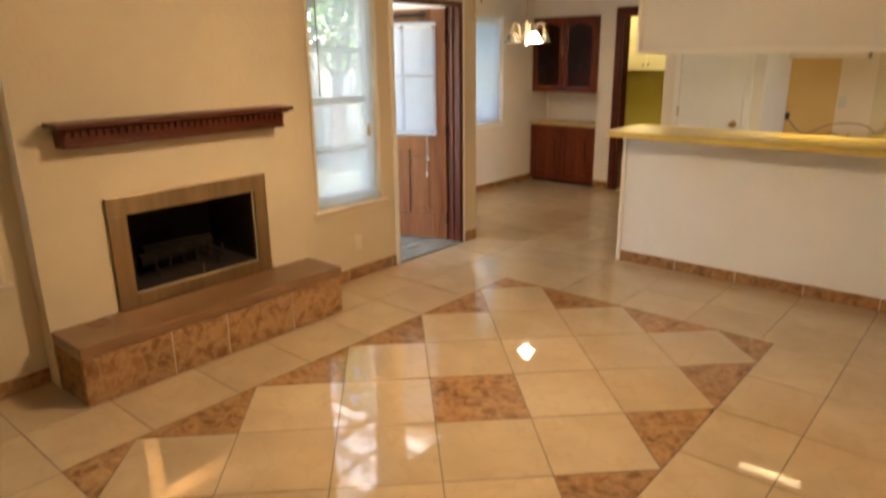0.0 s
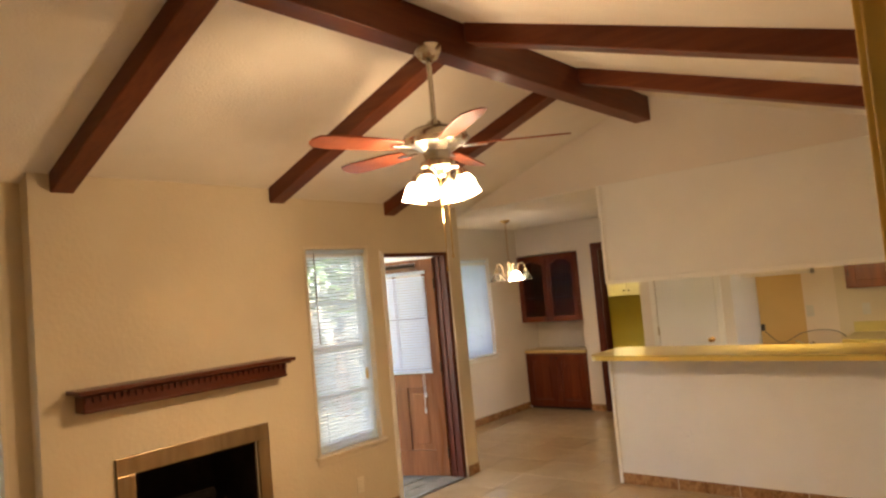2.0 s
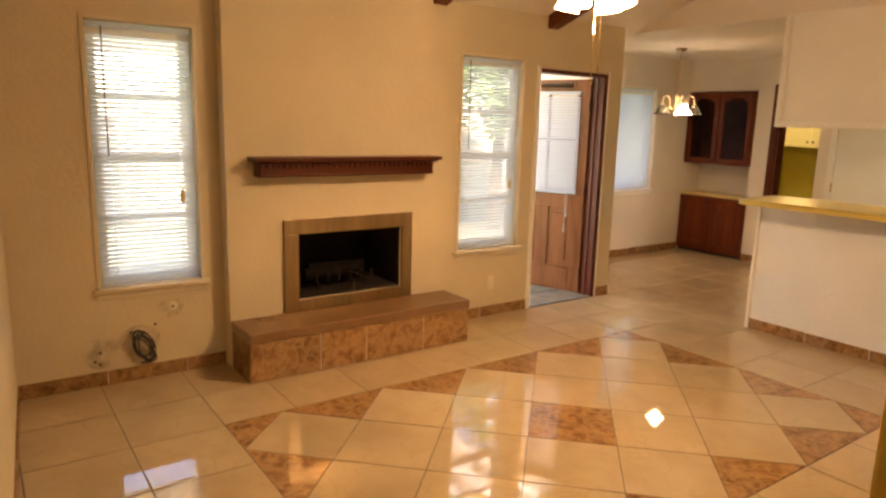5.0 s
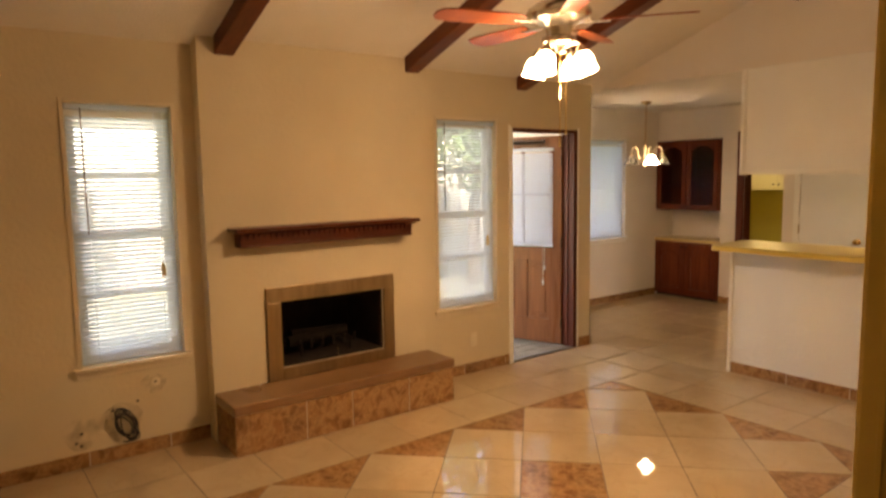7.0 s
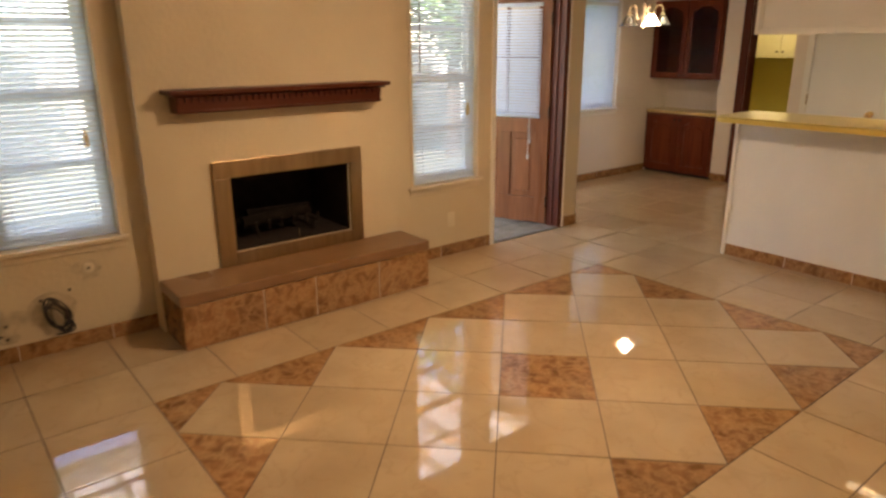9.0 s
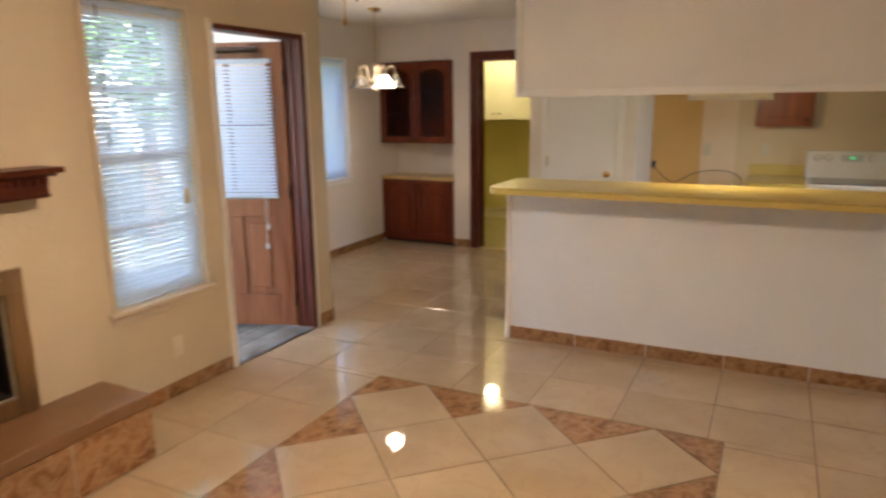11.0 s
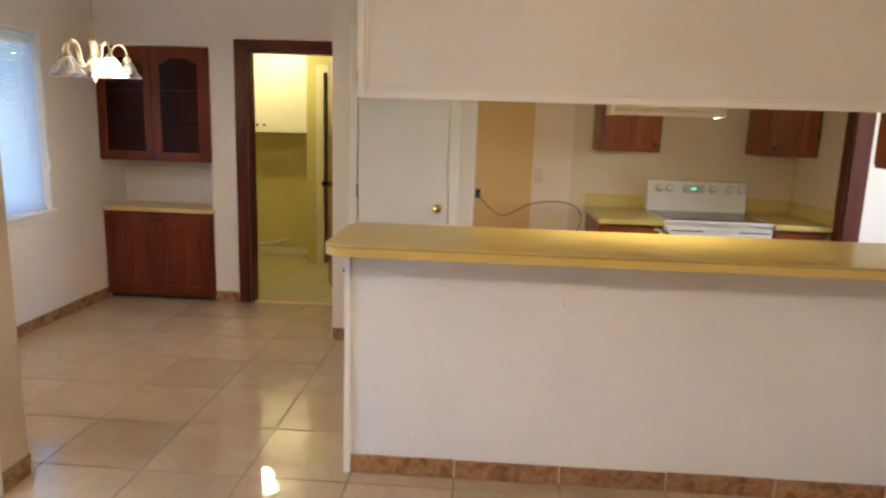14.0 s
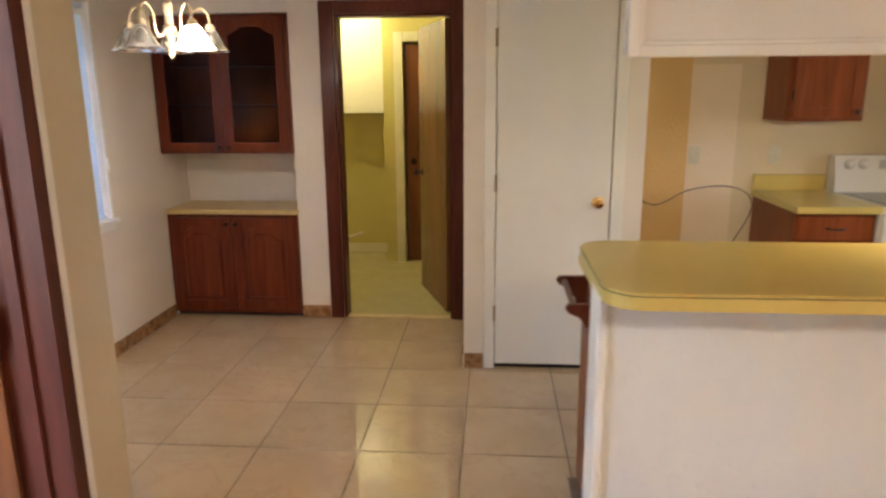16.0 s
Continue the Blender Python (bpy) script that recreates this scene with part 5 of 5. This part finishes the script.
for y, z in ((-2.03, 0.20), (-2.06, 0.15), (-2.035, 0.13), (-1.72, 0.33), (-1.86, 0.30)):
    solid("wall_hole", lathe(bmesh.new(), [(0.009, 0.0005), (0.007, 0.0015), (0.001, 0.002)], m=Matrix.Translation((WX, y, z)) @ pose(0, 0, 0, 0, 90, 0), seg=8), BLACK, "small dark screw hole in the wall", "screw hole", group="holes in the wall")

def stain_paint(name, color, lo, hi):
    """Dried smear on a wall: dirt in the peaks of a noise, clear between them."""
    m, nt, b = nodes_of(name)
    N, L = nt.nodes, nt.links
    b.inputs["Base Color"].default_value = (*color, 1)
    b.inputs["Roughness"].default_value = 0.8
    tc, n = N.new("ShaderNodeTexCoord"), N.new("ShaderNodeTexNoise")
    n.inputs["Scale"].default_value, n.inputs["Detail"].default_value = 16, 5
    L.new(tc.outputs["Object"], n.inputs[0])
    r = N.new("ShaderNodeMapRange")
    r.inputs[1].default_value, r.inputs[2].default_value, r.inputs[4].default_value = lo, hi, 0.2
    L.new(n.outputs[0], r.inputs[0])
    L.new(r.outputs[0], b.inputs["Alpha"])
    return m


SMEAR = stain_paint("wall_smear", (0.20, 0.12, 0.05), 0.42, 0.80)
for y0, y1, z0, z1 in ((-2.13, -1.93, 0.10, 0.30), (-1.93, -1.70, 0.10, 0.34), (-1.70, -1.55, 0.36, 0.48)):
    solid("wall_smear", prism(bmesh.new(), [(WX + 0.0006, (y0 + y1) / 2 + (y1 - y0) / 2 * math.cos(a) * (1 + 0.12 * math.sin(3 * a)), (z0 + z1) / 2 + (z1 - z0) / 2 * math.sin(a)) for a in (2 * math.pi * j / 16 for j in range(16))], (0.0006, 0, 0)), SMEAR, "brownish smears on the wall paint", "wall", "structure")

# ---- baseboards of brown marble ----


def baseboard(name, p, q, out, h=0.085, tilelen=0.454, start=0.0):
    """A row of marble pieces from p to q on the floor, standing out along out."""
    b = tagged(new(name), "brown marble tile baseboard", "baseboard", kind="structure")
    p, q, out = Vector((*p, 0)), Vector((*q, 0)), Vector((*out, 0))
    n = (q - p).length
    d = (q - p).normalized()
    a, c = p + d * 0.001, q - d * 0.001 + out * 0.0075
    part("mortar", B(min(a.x, c.x), max(a.x, c.x), min(a.y, c.y), max(a.y, c.y), 0.001, h - 0.004), CEMENT, b)
    s = 0.0
    first = start or tilelen
    while s < n - 0.01:
        e = min(n, s + first)
        first = tilelen
        a, c = p + d * (s + 0.0028), p + d * (e - 0.0028) + out * 0.011
        bm = B(min(a.x, c.x), max(a.x, c.x), min(a.y, c.y), max(a.y, c.y), 0.001, h + random.uniform(-0.0015, 0.0015), 0.0015)
        part("tile", bm, BROWN, b)
        s = e
    return b


baseboard("baseboard_bar", (-0.487, 2.54), (EX - 0.012, 2.54), (0, -1), start=0.457)
be = baseboard("baseboard_east", (0, 0), (0, -3.95), (-1, 0))
be.location, be.rotation_euler = (EX, 2.528, 0), (0, 0, math.atan2(ES - EX, 4.165))
baseboard("baseboard_west_a", (WX, SC), (WX, -1.297), (1, 0))
baseboard("baseboard_west_b", (WX, 0.347), (WX, 1.307), (1, 0))
baseboard("baseboard_west_c", (WX, 2.192), (WX, 2.36), (1, 0))
baseboard("baseboard_return", (WX + 0.011, 2.36), (-2.6, 2.36), (0, 1))
baseboard("baseboard_dining", (DX, 2.372), (DX, BY - 0.022), (1, 0))
baseboard("baseboard_back", (-2.15, BY), (-1.946, BY), (0, -1))
baseboard("baseboard_pantry", (-0.975, 4.31), (-0.863, 4.31), (0, -1))
baseboard("baseboard_pantry_side", (-0.975, 4.299), (-0.975, BY - 0.02), (-1, 0))
bs = baseboard("baseboard_south", (0.012, 0), (3.33, 0), (0, 1))
bs.location, bs.rotation_euler = (WX, SC, 0), (0, 0, math.atan(SK))

# ---- floor ----
floor = solid("floor", box(B(WX - 0.139, 4.1, -3.44, 2.36, -0.12, -0.0025), DX - 0.1, 4.1, 2.3601, BY + 0.5, -0.12, -0.0025), GROUT, "polished cream tile floor with brown marble inlaid rug pattern", "floor", "structure")
HD = 0.635 / 2
RUG = (-3 * HD, 3 * HD, -5 * HD, 5 * HD)
TP, TX, TY, GAP = 0.454, -0.03, 1.99, 0.003


def lay(name, bm, material):
    return part(name, bm, material, floor)


def minus(r, k):
    """Rectangle r without rectangle k, as up to four rectangles."""
    x0, x1, y0, y1 = r
    a0, a1, b0, b1 = k
    if x1 <= a0 or x0 >= a1 or y1 <= b0 or y0 >= b1:
        return [r]
    out = []
    if y0 < b0:
        out.append((x0, x1, y0, b0))
    if y1 > b1:
        out.append((x0, x1, b1, y1))
    ya, yb = max(y0, b0), min(y1, b1)
    if x0 < a0:
        out.append((x0, a0, ya, yb))
    if x1 > a1:
        out.append((a1, x1, ya, yb))
    return out


full = mesh_of("tile", B(GAP, TP - GAP, GAP, TP - GAP, -0.008, 0.0, 0.0012), CREAM)
ROWS = [RUG[2] - k * TP for k in (4, 3, 2, 1, 0)] + [TY + j * TP for j in range(-7, 9)]
ZONES = [(WX, 3.3, -3.30, NY), (DX, -0.5, NY, BY + 0.0), (DX, WX - 0.14, 2.36, NY), (-0.5, KX, 3.2, BY), (WX - 0.14, WX, 2.36, NY)]
for i in range(-8, 9):
    for y0, y1 in zip(ROWS, ROWS[1:]):
        x0 = TX + i * TP
        cell = (x0, x0 + TP, y0, y1)
        pieces = []
        for z in ZONES:
            c = (max(cell[0], z[0]), min(cell[1], z[1]), max(cell[2], z[2]), min(cell[3], z[3]))
            if c[1] - c[0] > 0.01 and c[3] - c[2] > 0.01:
                pieces += minus(c, RUG)
        pieces = [p for p in pieces if p[1] - p[0] > 0.008 and p[3] - p[2] > 0.008]
        if not pieces:
            continue
        if len(pieces) == 1 and abs(pieces[0][1] - pieces[0][0] - TP) < 1e-4 and abs(pieces[0][3] - pieces[0][2] - TP) < 1e-4:
            ob = new("tile", full)
            ob.parent = floor
            ob.location = (x0, y0, 0)
            continue
        bm = bmesh.new()
        for p in pieces:
            l = GAP if p[0] in (cell[0], RUG[1]) else 0
            r = GAP if p[1] in (cell[1], RUG[0]) else 0
            b = GAP if p[2] in (cell[2], RUG[3]) else 0
            t = GAP if p[3] in (cell[3], RUG[2]) else 0
            box(bm, p[0] + l, p[1] - r, p[2] + b, p[3] - t, -0.008, 0.0)
        bm.transform(Matrix.Translation((-x0, -y0, 0)))
        ob = lay("tile", bm, CREAM)
        ob.location = (x0, y0, 0)


def inlay(name, pts, material):
    """A tile piece from its outline on the joint lines, drawn in by half a joint."""
    n = len(pts)
    P2 = [Vector(p) for p in pts]
    ins = []
    for i in range(n):
        a, b, c = P2[i - 1], P2[i], P2[(i + 1) % n]
        e1, e2 = (b - a).normalized(), (c - b).normalized()
        n1, n2 = Vector((-e1.y, e1.x)), Vector((-e2.y, e2.x))
        k = GAP / (1 + n1.dot(n2))
        ins.append(b + (n1 + n2) * k)
    cen = sum(ins, Vector((0, 0))) / n
    bm = prism(bmesh.new(), [(p.x - cen.x, p.y - cen.y, -0.008) for p in ins], (0, 0, 0.008))
    ob = lay(name, bm, material)
    ob.location = (cen.x, cen.y, 0)


def LP(i, j):
    return (i * HD, j * HD)


for i in range(-2, 3):
    for j in range(-4, 5):
        if (i + j) % 2 == 0:
            inlay("tile", [LP(i + 1, j), LP(i, j + 1), LP(i - 1, j), LP(i, j - 1)], BROWN if (i, j) == (0, 0) else CREAM)
for j in range(-4, 4, 2):
    inlay("triangle_tile", [LP(-3, j), LP(-2, j + 1), LP(-3, j + 2)], BROWN)
    inlay("triangle_tile", [LP(3, j + 2), LP(2, j + 1), LP(3, j)], BROWN)
for i in range(-2, 2, 2):
    inlay("triangle_tile", [LP(i + 2, 5), LP(i, 5), LP(i + 1, 4)], BROWN)
    inlay("triangle_tile", [LP(i, -5), LP(i + 2, -5), LP(i + 1, -4)], BROWN)
for sx in (-1, 1):
    for sy in (-1, 1):
        q = [LP(3 * sx, 4 * sy), LP(3 * sx, 5 * sy), LP(2 * sx, 5 * sy)]
        inlay("triangle_tile", q if (sx * sy) > 0 else q[::-1], BROWN)
